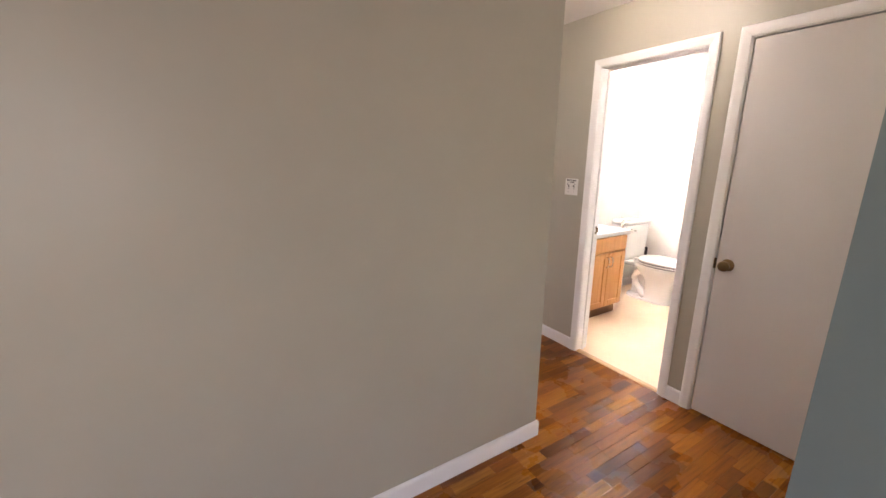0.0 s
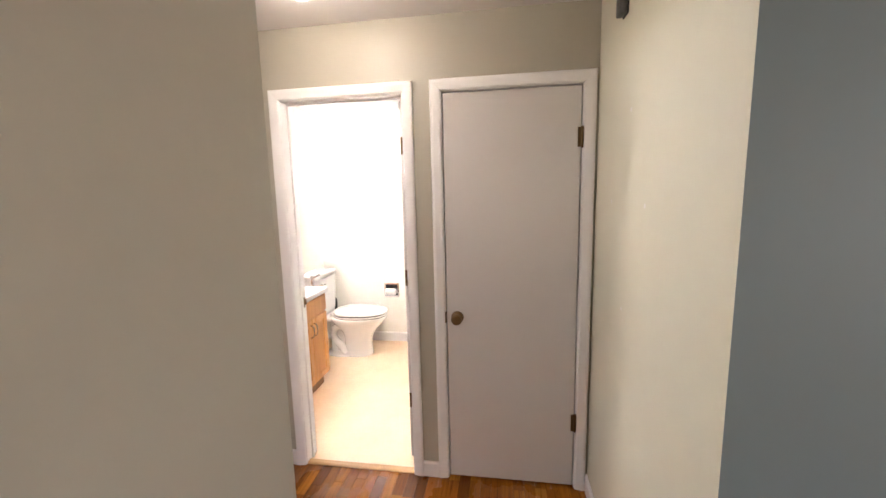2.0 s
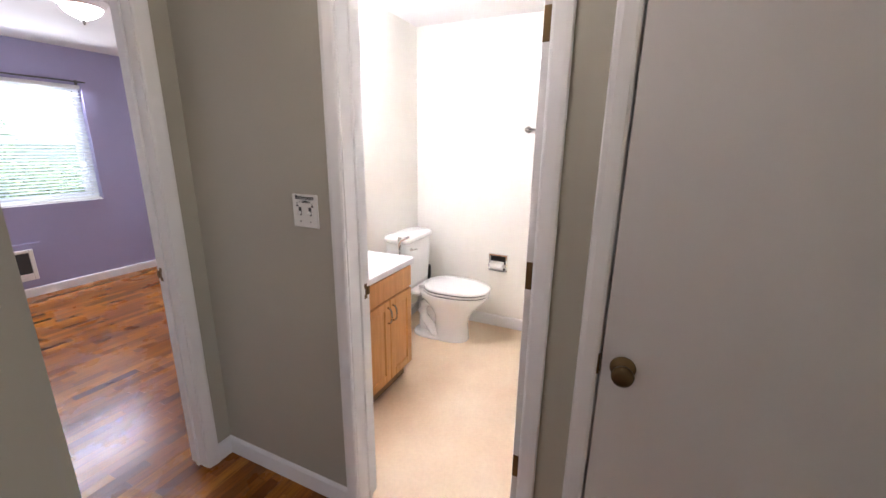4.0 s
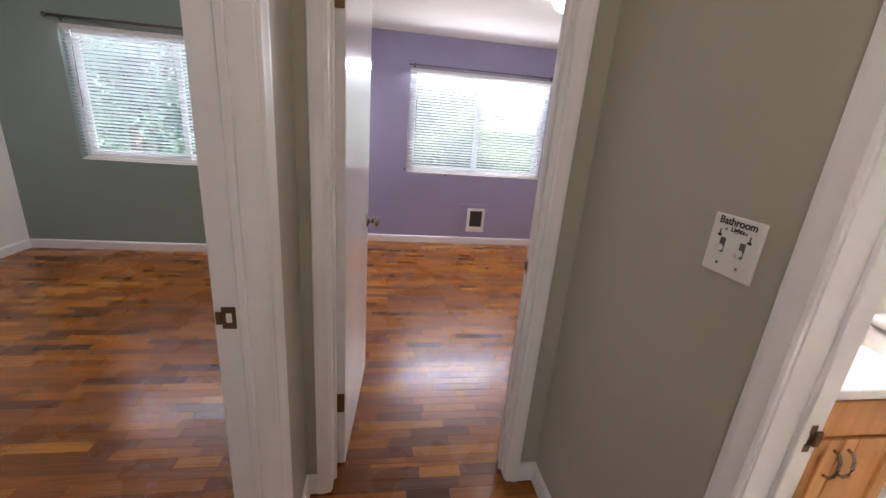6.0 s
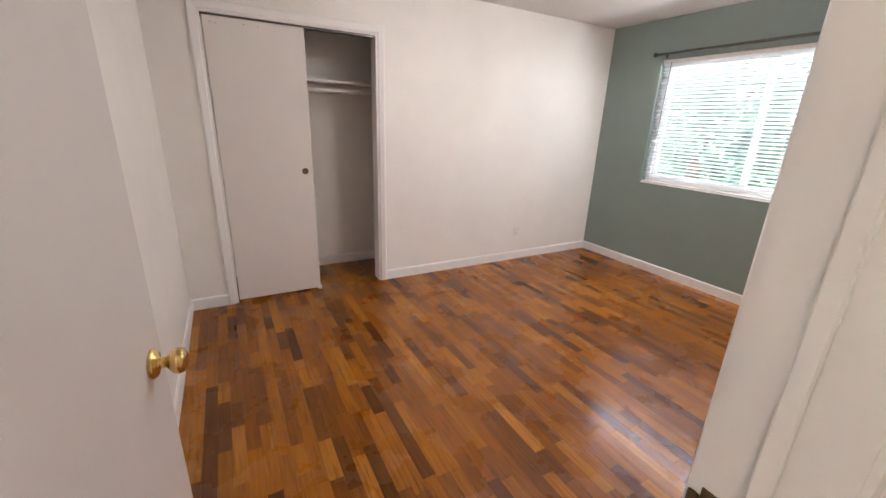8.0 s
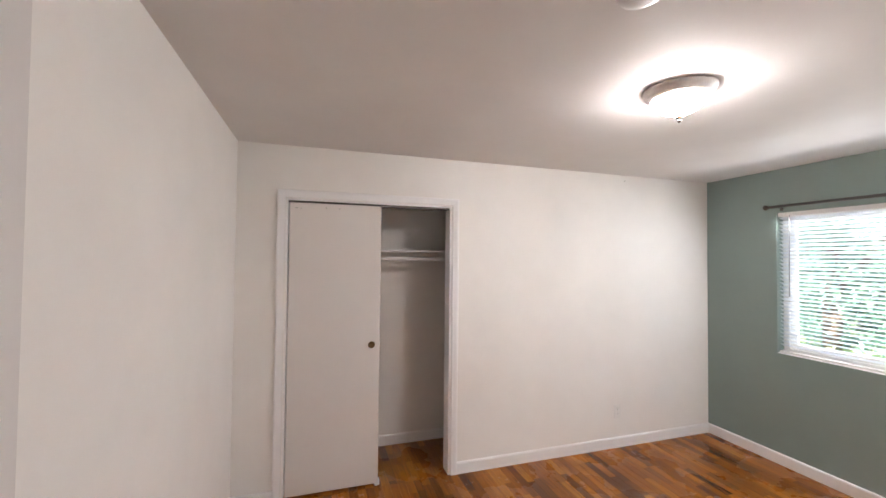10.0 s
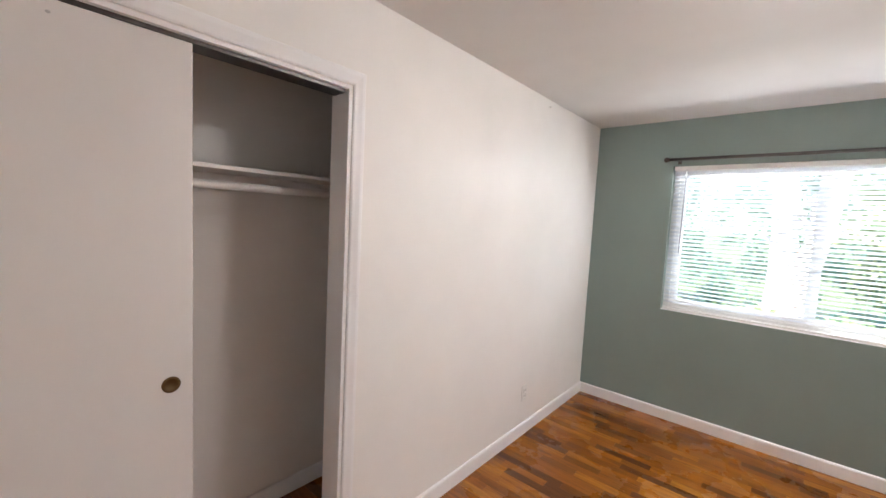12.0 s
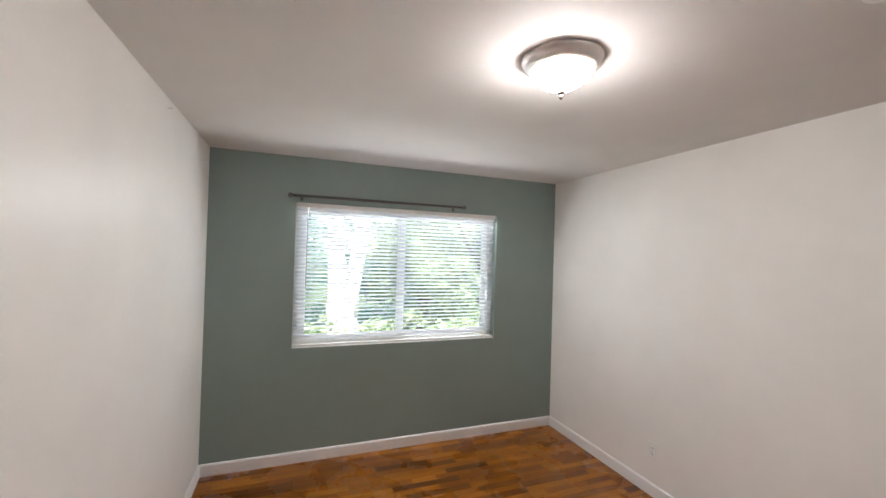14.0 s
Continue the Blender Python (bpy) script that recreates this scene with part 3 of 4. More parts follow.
def slider_window(name, win, face, back, label):
    """Two-sash white slider set near the outer face."""
    x0, x1, z0, z1 = win
    d = thing(name, label, "window", "", "structure")
    ya, yb = back - 0.075, back - 0.005
    f = 0.042
    part("window_frame", box(x0, x0 + f, ya, yb, z0, z1, 0.003), PLASTIC, d)
    part("window_frame", box(x1 - f, x1, ya, yb, z0, z1, 0.003), PLASTIC, d)
    part("window_frame", box(x0 + f, x1 - f, ya, yb, z0, z0 + f, 0.003), PLASTIC, d)
    part("window_frame", box(x0 + f, x1 - f, ya, yb, z1 - f, z1, 0.003), PLASTIC, d)
    mid = (x0 + x1) / 2
    for a, b, y in ((x0 + f, mid + 0.03, ya + 0.012), (mid - 0.03, x1 - f, ya + 0.042)):
        s = part("sash", box(a, a + 0.05, y, y + 0.022, z0 + f, z1 - f, 0.002), PLASTIC, d)
        bm = box(b - 0.05, b, y, y + 0.022, z0 + f, z1 - f, 0.002)
        add_box(bm, a + 0.05, b - 0.05, y, y + 0.022, z0 + f, z0 + f + 0.04, 0.002)
        add_box(bm, a + 0.05, b - 0.05, y, y + 0.022, z1 - f - 0.04, z1 - f, 0.002)
        part("sash", bm, PLASTIC, d)
        p = part("pane", box(a + 0.048, b - 0.048, y + 0.009, y + 0.013, z0 + f + 0.038, z1 - f - 0.038), PANE, d)
        p.visible_shadow = False
    part("window_sill", box(x0 + 0.001, x1 - 0.001, face + 0.001, ya, z0, z0 + 0.006, 0.002), TRIM, d)
    return d


slider_window("window_1", GWIN, 5.695, 5.845, "white two-pane sliding window over a garden")
slider_window("window_2", PWIN, 6.313, 6.463, "white two-pane sliding window over a garden")


def mini_blind(win, face, label, tilt):
    x0, x1, z0, z1 = win
    x0, x1 = x0 + 0.006, x1 - 0.006
    y = face + 0.030
    d = thing("mini_blind", label, "blind", "window blinds", "", Matrix.Translation((x0, y, 0)))
    wd = x1 - x0
    part("head_rail", box(0, wd, -0.022, 0.022, z1 - 0.036, z1 - 0.002, 0.003), PLASTIC, d)
    pitch = 0.031
    n = int((z1 - 0.04 - (z0 + 0.03)) / pitch)
    prof = [(-0.0205, 0.0), (-0.010, 0.0026), (0.0, 0.0035), (0.010, 0.0026), (0.0205, 0.0)]
    c, s = math.cos(radians(tilt)), math.sin(radians(tilt))
    bm = bmesh.new()
    top = [[bm.verts.new((u, a * c - b * s, a * s + b * c)) for a, b in prof] for u in (0.004, wd - 0.004)]
    for k in range(4):
        bm.faces.new((top[0][k], top[0][k + 1], top[1][k + 1], top[1][k]))
    me = mesh_of("slat", bm, SLAT)
    smooth(me)
    for k in range(n):
        o = new("slat", me)
        o.parent = d
        o.location = (0, 0, z1 - 0.052 - k * pitch)
    part("bottom_rail", box(0.002, wd - 0.002, -0.019, 0.019, z0 + 0.008, z0 + 0.024, 0.003), PLASTIC, d)
    for u in (0.12, wd * 0.36, wd * 0.64, wd - 0.12):
        part("ladder_cord", tube([(u, -0.0212, z0 + 0.02), (u, -0.0212, z1 - 0.03)], 0.0008, 5), PLASTIC, d)
    part("tilt_wand", tube([(0.085, -0.026, z1 - 0.03), (0.083, -0.032, z1 - 0.68)], 0.004, 8), WAND, d, "thin grey tilt wand")
    return d


mini_blind(GWIN, 5.695, "white slatted mini blind lowered, slats open", -27)
mini_blind(PWIN, 6.313, "white slatted mini blind lowered, slats open", -27)


def curtain_rod(x0, x1, y, z, wall_y, label, finials=True, r=0.0115):
    d = thing("curtain_rod", label, "curtain rod", "curtain rods")
    part("rod", tube([(x0, y, z), (x1, y, z)], r, 14), PEWTER, d, "", True)
    for x, s in ((x0, -1), (x1, 1)):
        if finials:
            ball = [(0.0, -0.004), (0.011, -0.002), (0.011, 0.006), (0.017, 0.012), (0.021, 0.022), (0.017, 0.033), (0.008, 0.040), (0, 0.041)]
            part("finial", lathe(ball, 20, None, Matrix.Translation((x, y, z)) @ pose(0, 0, 0, 0, 90 * s, 0)), PEWTER, d, "", True)
        bm = tube([(x - s * 0.06, wall_y, z - 0.004), (x - s * 0.06, y, z - 0.004)], 0.006, 10)
        add_box(bm, x - s * 0.06 - 0.012, x - s * 0.06 + 0.012, wall_y - 0.004, wall_y, z - 0.03, z + 0.02, 0.001)
        part("bracket", bm, PEWTER, d)


curtain_rod(-1.005, 0.395, 5.635, 2.075, 5.695, "brushed nickel curtain rod with ball finials over the window")
curtain_rod(2.06, 3.80, 6.275, 2.068, 6.313, "thin nickel curtain rod over the window", False, 0.0075)

# ---- lamps ----


def ceiling_lamp(place, label, glass, r=0.165):
    """Flush dome lamp: metal pan, glass bowl, finial."""
    d = thing("ceiling_lamp", label, "ceiling lamp", "flush ceiling lamps", "", Matrix.Translation(place) @ Matrix.Diagonal((0.88, 0.88, 1.0, 1)))
    pan = [(0.0, 0.0), (r, 0.0), (r, -0.006), (r - 0.004, -0.014), (r - 0.012, -0.018), (r - 0.014, -0.026), (r - 0.022, -0.036), (r - 0.03, -0.042), (0.0, -0.042)]
    part("pan", lathe(pan, 48), SATIN, d, "stepped satin nickel pan", True)
    b = r - 0.042
    bowl = [(b, -0.040), (b + 0.004, -0.043), (b * 0.98, -0.054), (b * 0.88, -0.070), (b * 0.72, -0.085), (b * 0.50, -0.099), (b * 0.28, -0.109), (0.02, -0.118), (0.0, -0.119)]
    part("glass_bowl", lathe(bowl, 48), glass, d, "lit frosted glass bowl", True)
    fin = [(0.0, -0.117), (0.015, -0.118), (0.017, -0.122), (0.011, -0.126), (0.007, -0.129), (0.009, -0.134), (0.009, -0.141), (0.005, -0.146), (0.0, -0.147)]
    part("finial", lathe(fin, 20), NICKEL, d, "", True)
    return d


ceiling_lamp((-0.080, 3.63, H), "lit frosted dome lamp with nickel pan on the bedroom ceiling", DOME_B)
ceiling_lamp((3.08, 4.55, H), "lit frosted dome lamp on the office ceiling", DOME_P)

hl = thing("hall_lamp", "lit opal globe lamp with a brass collar on the ceiling", "ceiling lamp", "", "", Matrix.Translation((1.965, 1.565, H)) @ Matrix.Diagonal((0.77, 0.77, 0.77, 1)))
part("canopy", lathe([(0.0, 0.0), (0.088, 0.0), (0.090, -0.006), (0.086, -0.012), (0.084, -0.022), (0.088, -0.027), (0.088, -0.036), (0.083, -0.040), (0.083, -0.050), (0.0, -0.050)], 40), BRASS, hl, "ribbed brass collar", True)
part("globe", lathe([(0.078, -0.050), (0.090, -0.060), (0.104, -0.080), (0.108, -0.102), (0.100, -0.128), (0.080, -0.150), (0.050, -0.165), (0.020, -0.171), (0.0, -0.172)], 40), DOME_H, hl, "lit opal glass globe", True)

vl = thing("vanity_lamp", "chrome vanity light bar with three opal bulbs", "wall lamp", "", "", Matrix.Translation((3.22, 2.77, 2.05)))
part("back_plate", box(-0.26, 0.26, -0.045, 0, -0.055, 0.055, 0.006, 2), CHROME, vl)
for u in (-0.17, 0.0, 0.17):
    part("bulb", lathe([(0.016, 0.0), (0.018, 0.012), (0.034, 0.03), (0.045, 0.055), (0.040, 0.08), (0.022, 0.096), (0.0, 0.1)], 24, None, Matrix.Translation((u, -0.045, 0)) @ pose(0, 0, 0, 90, 0, 0)), BULB, vl, "lit opal bulb", True)

sd = thing("smoke_detector", "white round smoke detector on the bedroom ceiling", "smoke detector", "", "", Matrix.Translation((0.400, 2.95, H)))
part("base", lathe([(0.0, 0.0), (0.066, 0.0), (0.066, -0.010), (0.0, -0.010)], 40), PLASTIC, sd)
part("cover", lathe([(0.058, -0.010), (0.058, -0.014), (0.064, -0.016), (0.064, -0.026), (0.058, -0.034), (0.040, -0.040), (0.0, -0.041)], 40), PLASTIC, sd, "", True)
for k in range(9):
    a = 2 * math.pi * k / 9
    ob = part("vent_slot", box(-0.016, 0.016, 0.0595, 0.0625, -0.0148, -0.0122), BLACK, sd)
    ob.rotation_euler = (0, 0, a)
part("test_button", box(-0.012, 0.012, -0.034, -0.030, -0.0425, -0.040), BLACK, sd)

# ---- hall ----
sw = thing("light_switch", "white double switch plate with handwritten marker words", "light switch", "", "", Matrix(((0, 0, -1, 2.507), (-1, 0, 0, 2.162), (0, 1, 0, 1.257), (0, 0, 0, 1))))
part("plate", box(-0.058, 0.058, -0.060, 0.060, 0, 0.006, 0.003, 2), PLASTIC, sw)
for u in (-0.023, 0.023):
    part("slot", box(u - 0.006, u + 0.006, -0.016, 0.014, 0.0055, 0.0068), GREYP, sw)
    ob = part("toggle", box(-0.0045, 0.0045, -0.006, 0.006, 0, 0.014, 0.0015), PLASTIC, sw)
    ob.matrix_local = Matrix.Translation((u, -0.004, 0.006)) @ pose(0, 0, 0, 28, 0, 0)
    for v in (-0.038, 0.032):
        part("screw", lathe([(0.0, 0.0), (0.003, 0.0), (0.003, 0.001), (0.0, 0.0014)], 10, None, Matrix.Translation((u, v, 0.006))), NICKEL, sw)
    bm = bmesh.new()
    add_box(bm, u * 1.5 - 0.0012, u * 1.5 + 0.0012, 0.018, 0.030, 0.0061, 0.0066)
    add_box(bm, u * 1.5 - 0.0045, u * 1.5 + 0.0045, 0.0155, 0.020, 0.0061, 0.0067)
    part("arrow_mark", bm, INK, sw, "black marker arrow")


def lettering(parent, text, m, size, mat):
    cu = bpy.data.curves.new("writing", "FONT")
    cu.body, cu.size, cu.align_x, cu.align_y, cu.extrude, cu.offset = text, size, "CENTER", "CENTER", 0.0003, 0.0004
    tmp = bpy.data.objects.new("tmp", cu)
    scene.collection.objects.link(tmp)
    me = bpy.data.meshes.new_from_object(tmp.evaluated_get(bpy.context.evaluated_depsgraph_get()))
    bpy.data.objects.remove(tmp)
    me.materials.clear()
    me.materials.append(mat)
    ob = new("writing", me)
    ob.parent, ob.matrix_local = parent, m
    return tagged(ob, "black handwritten marker word")


lettering(sw, "Bathroom", Matrix.Translation((0, 0.048, 0.0066)), 0.021, INK)
lettering(sw, "Lights", Matrix.Translation((0.004, 0.034, 0.0066)), 0.013, INK)

mo = thing("wall_chime", "small dark grey plastic box high on the cream wall", "door chime", "", "", Matrix.Translation((2.125, 0.42, 2.205)) @ Matrix.Diagonal((0.75, 0.75, 0.75, 1)))
part("backing", box(-0.040, 0.040, 0, 0.008, -0.062, 0.062, 0.004, 2), BLACK, mo)
part("housing", box(-0.037, 0.037, 0.008, 0.040, -0.058, 0.058, 0.009, 3), GREYP, mo, "", True)
part("speaker_disc", lathe([(0.0, 0.0), (0.020, 0.0), (0.020, 0.002), (0.0, 0.003)], 24, None, Matrix.Translation((0, 0.040, 0.005)) @ pose(0, 0, 0, -90, 0, 0)), GREYP, mo)


def filler_spot(m, label, mat=PLASTIC, r=0.008):
    d = thing("filler_spot", label, "wall repair", "filled screw holes", "", m)
    part("dab", lathe([(0.0, 0.0), (r, 0.0), (r * 0.8, 0.0008), (0.0, 0.0012)], 12), mat, d)


for x, z in ((2.025, 1.822), (2.23, 1.508), (1.85, 1.502), (2.045, 1.118)):
    filler_spot(Matrix.Translation((x, 0.42, z)) @ pose(0, 0, 0, -90, 0, 0), "small white filled screw hole on the cream wall")
nl = thing("wall_nail", "small bare nail high on the white wall", "nail", "", "", Matrix.Translation((-1.585, 4.70, 2.335)) @ pose(0, 0, 0, 0, 90, 0))
part("shank", lathe([(0.0, 0.0), (0.0012, 0.0), (0.0012, 0.018), (0.0, 0.018)], 8), NICKEL, nl)
part("head", lathe([(0.0, 0.018), (0.0035, 0.018), (0.0035, 0.0195), (0.0, 0.020)], 10), NICKEL, nl)

# ---- outlets ----


def outlet(m, label):
    d = thing("wall_outlet", label, "outlet", "wall outlets", "", m)
    part("plate", box(-0.035, 0.035, -0.057, 0.057, 0, 0.005, 0.0025, 2), PLASTIC, d)
    for v in (-0.02, 0.02):
        o = part("socket", box(-0.017, 0.017, v - 0.014, v + 0.014, 0.005, 0.0065, 0.003), PLASTIC, d)
        bm = box(-0.0075, -0.0055, v - 0.004, v + 0.006, 0.0064, 0.0068)
        add_box(bm, 0.0055, 0.0075, v - 0.004, v + 0.005, 0.0064, 0.0068)
        add_box(bm, -0.002, 0.002, v - 0.011, v - 0.007, 0.0064, 0.0068)
        part("slots", bm, BLACK, o)
    part("screw", lathe([(0.0, 0.0), (0.003, 0.0), (0.003, 0.001), (0, 0.0012)], 10, None, Matrix.Translation((0, 0, 0.005))), NICKEL, d)


outlet(Matrix(((0, 0, 1, -1.585), (1, 0, 0, 4.63), (0, 1, 0, 0.315), (0, 0, 0, 1))), "white duplex outlet on the white wall near the floor")
outlet(Matrix(((0, 0, -1, 1.43), (-1, 0, 0, 4.50), (0, 1, 0, 0.315), (0, 0, 0, 1))), "white duplex outlet low on the bedroom side wall")

# ---- cat flap and blind clips ----
cf = thing("cat_flap", "white framed cat flap with a smoked flap in a lavender board", "cat flap")
bm = bmesh.new()
for a in ((2.785, 2.892, 0.119, 0.528), (3.088, 3.177, 0.119, 0.528), (2.892, 3.088, 0.119, 0.190), (2.892, 3.088, 0.456, 0.528)):
    add_box(bm, a[0], a[1], 6.301, 6.3128, a[2], a[3])
part("board", bm, PURPLE, cf, "lavender painted mounting board")
bm = bmesh.new()
for a in ((2.875, 2.913, 0.169, 0.472), (3.072, 3.104, 0.169, 0.472), (2.913, 3.072, 0.169, 0.236), (2.913, 3.072, 0.441, 0.472)):
    add_box(bm, a[0], a[1], 6.284, 6.3009, a[2], a[3], 0.003)
part("flap_frame", bm, PLASTIC, cf)
part("flap", box(2.9135, 3.0715, 6.292, 6.296, 0.2365, 0.4405, 0.001), FLAPG, cf, "smoked plastic flap")
part("latch", box(2.970, 3.013, 6.278, 6.284, 0.195, 0.211, 0.002), PLASTIC, cf)


def blind_clip(x, y, z):
    d = thing("blind_clip", "small black blind clip screwed under the window", "clip", "blind clips", "", Matrix.Translation((x, y, z)))
    part("body", box(-0.009, 0.009, -0.014, 0, -0.010, 0.010, 0.003), BLACK, d)


blind_clip(2.055, 6.313, 0.915)
blind_clip(2.56, 6.313, 0.865)

# ---- bathroom ----
va = thing("vanity_cabinet", "honey oak vanity cabinet with two doors and a drawer front", "vanity")
VX0, VX1, VF = 2.965, 3.478, 2.298
part("carcass", box(VX0, VX1, VF + 0.02, 2.757, 0.105, 0.785), OAK, va)
part("toe_board", box(VX0 + 0.002, VX1 - 0.004, VF + 0.05, 2.757, 0.004, 0.105), TOEW, va, "dark toe board")
part("face_frame", box(VX0, VX1, VF + 0.001, VF + 0.02, 0.105, 0.785, 0.002), OAK, va)
part("drawer_front", box(VX0 + 0.012, VX1 - 0.012, VF - 0.018, VF, 0.648, 0.775, 0.004, 2), OAK, va)


def panel_door(x0, x1, z0, z1, hx):
    dr = part("door", box(x0, x0 + 0.052, VF - 0.018, VF, z0, z1, 0.003), OAK, va)
    part("stile", box(x1 - 0.052, x1, VF - 0.018, VF, z0, z1, 0.003), OAK, dr)
    part("rail", box(x0 + 0.052, x1 - 0.052, VF - 0.018, VF, z0, z0 + 0.052, 0.003), OAK, dr)
    part("rail", box(x0 + 0.052, x1 - 0.052, VF - 0.018, VF, z1 - 0.052, z1, 0.003), OAK, dr)
    part("panel", box(x0 + 0.050, x1 - 0.050, VF - 0.009, VF - 0.001, z0 + 0.050, z1 - 0.050), OAK, dr)
    hz = z1 - 0.085
    arc = [(hx, VF - 0.018, hz - 0.048), (hx, VF - 0.034, hz - 0.044), (hx, VF - 0.044, hz - 0.025), (hx, VF - 0.046, hz), (hx, VF - 0.044, hz + 0.025), (hx, VF - 0.034, hz + 0.044), (hx, VF - 0.018, hz + 0.048)]
    part("handle", tube(arc, 0.005, 10), NICKEL, dr, "satin nickel bow handle", True)


mid = (VX0 + VX1) / 2
panel_door(VX0 + 0.012, mid - 0.002, 0.122, 0.632, mid - 0.026)
panel_door(mid + 0.002, VX1 - 0.012, 0.122, 0.632, mid + 0.026)

ct = thing("bathroom_countertop", "glossy white cultured marble top on the vanity", "countertop")
part("slab", box(VX0 - 0.015, VX1 + 0.014, 2.268, 2.757, 0.785, 0.824, 0.008, 3), COUNTER, ct)
part("backsplash", box(VX0 - 0.015, VX1 + 0.014, 2.757, 2.7695, 0.785, 0.905, 0.003), COUNTER, ct)

TX = 4.098
to = thing("toilet", "white two-piece porcelain toilet with the lid down", "toilet")
rings = []
for z, rx, fr, bk in ((0.004, 0.112, 0.175, 0.12), (0.02, 0.110, 0.172, 0.12), (0.14, 0.102, 0.162, 0.10), (0.21, 0.112, 0.178, 0.105),
                      (0.27, 0.136, 0.222, 0.14), (0.33, 0.168, 0.282, 0.20), (0.372, 0.184, 0.318, 0.24), (0.390, 0.185, 0.323, 0.245), (0.398, 0.180, 0.317, 0.24)):
    rings.append(oval(TX, 2.30, z, rx, fr, bk, 40, 2.3))
part("bowl", loft(rings), PORC, to, "", True)
rings = [oval(TX, 2.30, z, rx, fr, 0.19, 40, 2.4) for z, rx, fr in ((0.404, 0.186, 0.322), (0.408, 0.191, 0.328), (0.416, 0.191, 0.328), (0.419, 0.188, 0.325))]
part("seat", loft(rings), PORC, to, "", True)
rings = [oval(TX, 2.30, z, rx, fr, 0.185, 40, 2.4) for z, rx, fr in ((0.4275, 0.180, 0.318), (0.4315, 0.193, 0.333), (0.442, 0.193, 0.333), (0.449, 0.184, 0.322), (0.453, 0.14, 0.27))]
part("lid", loft(rings), PORC, to, "closed white lid", True)
# dark grey rings paint the shade in the gaps under seat and lid
for z0, z1 in ((0.3965, 0.4045), (0.4185, 0.428)):
    part("seat_gap_shade", loft([oval(TX, 2.30, z, 0.181, 0.318, 0.18, 40, 2.4) for z in (z0, z1)]), GREYP, to, "dark ring that paints the gap shade at the bumpers", True)
for dx in (-0.075, 0.075):
    part("lid_hinge", box(TX + dx - 0.018, TX + dx + 0.018, 2.482, 2.518, 0.405, 0.434, 0.006, 2), PORC, to)
rings = [oval(TX, 2.655, z, rx, ry, ry, 40, 7) for z, rx, ry in ((0.395, 0.175, 0.085), (0.44, 0.188, 0.092), (0.60, 0.203, 0.098), (0.775, 0.212, 0.100))]
part("tank", loft(rings), PORC, to, "", True)
rings = [oval(TX, 2.655, z, rx, ry, ry, 40, 6) for z, rx, ry in ((0.776, 0.214, 0.103), (0.782, 0.226, 0.110), (0.805, 0.228, 0.111), (0.818, 0.222, 0.106), (0.823, 0.20, 0.09))]
part("tank_lid", loft(rings), PORC, to, "", True)
bm = lathe([(0.0, 0.0), (0.014, 0.0), (0.015, 0.008), (0.009, 0.014), (0.0, 0.015)], 20, None, Matrix.Translation((TX - 0.145, 2.560, 0.725)) @ pose(0, 0, 0, 90, 0, 0))
tube([(TX - 0.145, 2.545, 0.725), (TX - 0.12, 2.540, 0.722), (TX - 0.08, 2.541, 0.716)], 0.006, 10, bm)
part("flush_lever", bm, CHROME, to, "chrome flush lever", True)
part("foot", loft([oval(TX, 2.42, z, rx, 0.16, bk, 36, 2.6) for z, rx, bk in ((0.004, 0.118, 0.17), (0.022, 0.118, 0.17), (0.034, 0.110, 0.162), (0.038, 0.09, 0.15))]), PORC, to, "", True)
part("rear_web", box(TX - 0.045, TX + 0.045, 2.36, 2.545, 0.03, 0.385, 0.02, 3), PORC, to, "", True)
for sx in (-1, 1):
    loop = [(TX + sx * 0.10, 2.36, 0.30), (TX + sx * 0.085, 2.42, 0.305), (TX + sx * 0.07, 2.48, 0.28), (TX + sx * 0.065, 2.505, 0.22),
            (TX + sx * 0.065, 2.48, 0.16), (TX + sx * 0.07, 2.43, 0.11), (TX + sx * 0.075, 2.39, 0.06), (TX + sx * 0.075, 2.37, 0.03)]
    part("trapway", tube(loop, 0.03, 14, None, (0.03, 0.036, 0.038, 0.038, 0.036, 0.036, 0.036, 0.036)), PORC, to, "", True)
part("tank_shelf", loft([oval(TX, 2.60, z, rx, 0.12, 0.13, 36, 5) for z, rx in ((0.345, 0.10), (0.375, 0.15), (0.394, 0.155), (0.396, 0.15))]), PORC, to, "", True)
for dx in (-0.12, 0.12):
    part("bolt_cap", lathe([(0.0, 0.022), (0.010, 0.018), (0.016, 0.004), (0.016, 0.0)], 16, None, Matrix.Translation((TX + dx * 0.83, 2.42, 0.034))), PORC, to)

sp = thing("hand_sprayer", "chrome hand sprayer hooked on the toilet tank", "sprayer", "", "", Matrix.Translation((TX - 0.232, 2.60, 0.0)))
part("bracket", box(-0.012, 0.004, -0.012, 0.012, 0.70, 0.835, 0.002), CHROME, sp)
part("handset", tube([(-0.022, -0.01, 0.70), (-0.022, -0.01, 0.78), (-0.020, -0.018, 0.815), (-0.006, -0.045, 0.832), (0.012, -0.075, 0.838)], 0.009, 12, None, (0.009, 0.010, 0.011, 0.011, 0.013)), CHROME, sp, "", True)
part("hose", tube([(-0.022, -0.01, 0.70), (-0.03, 0.02, 0.55), (-0.05, 0.04, 0.36), (-0.03, 0.08, 0.20), (0.01, 0.14, 0.17)], 0.006, 10), CHROME, sp, "", True)

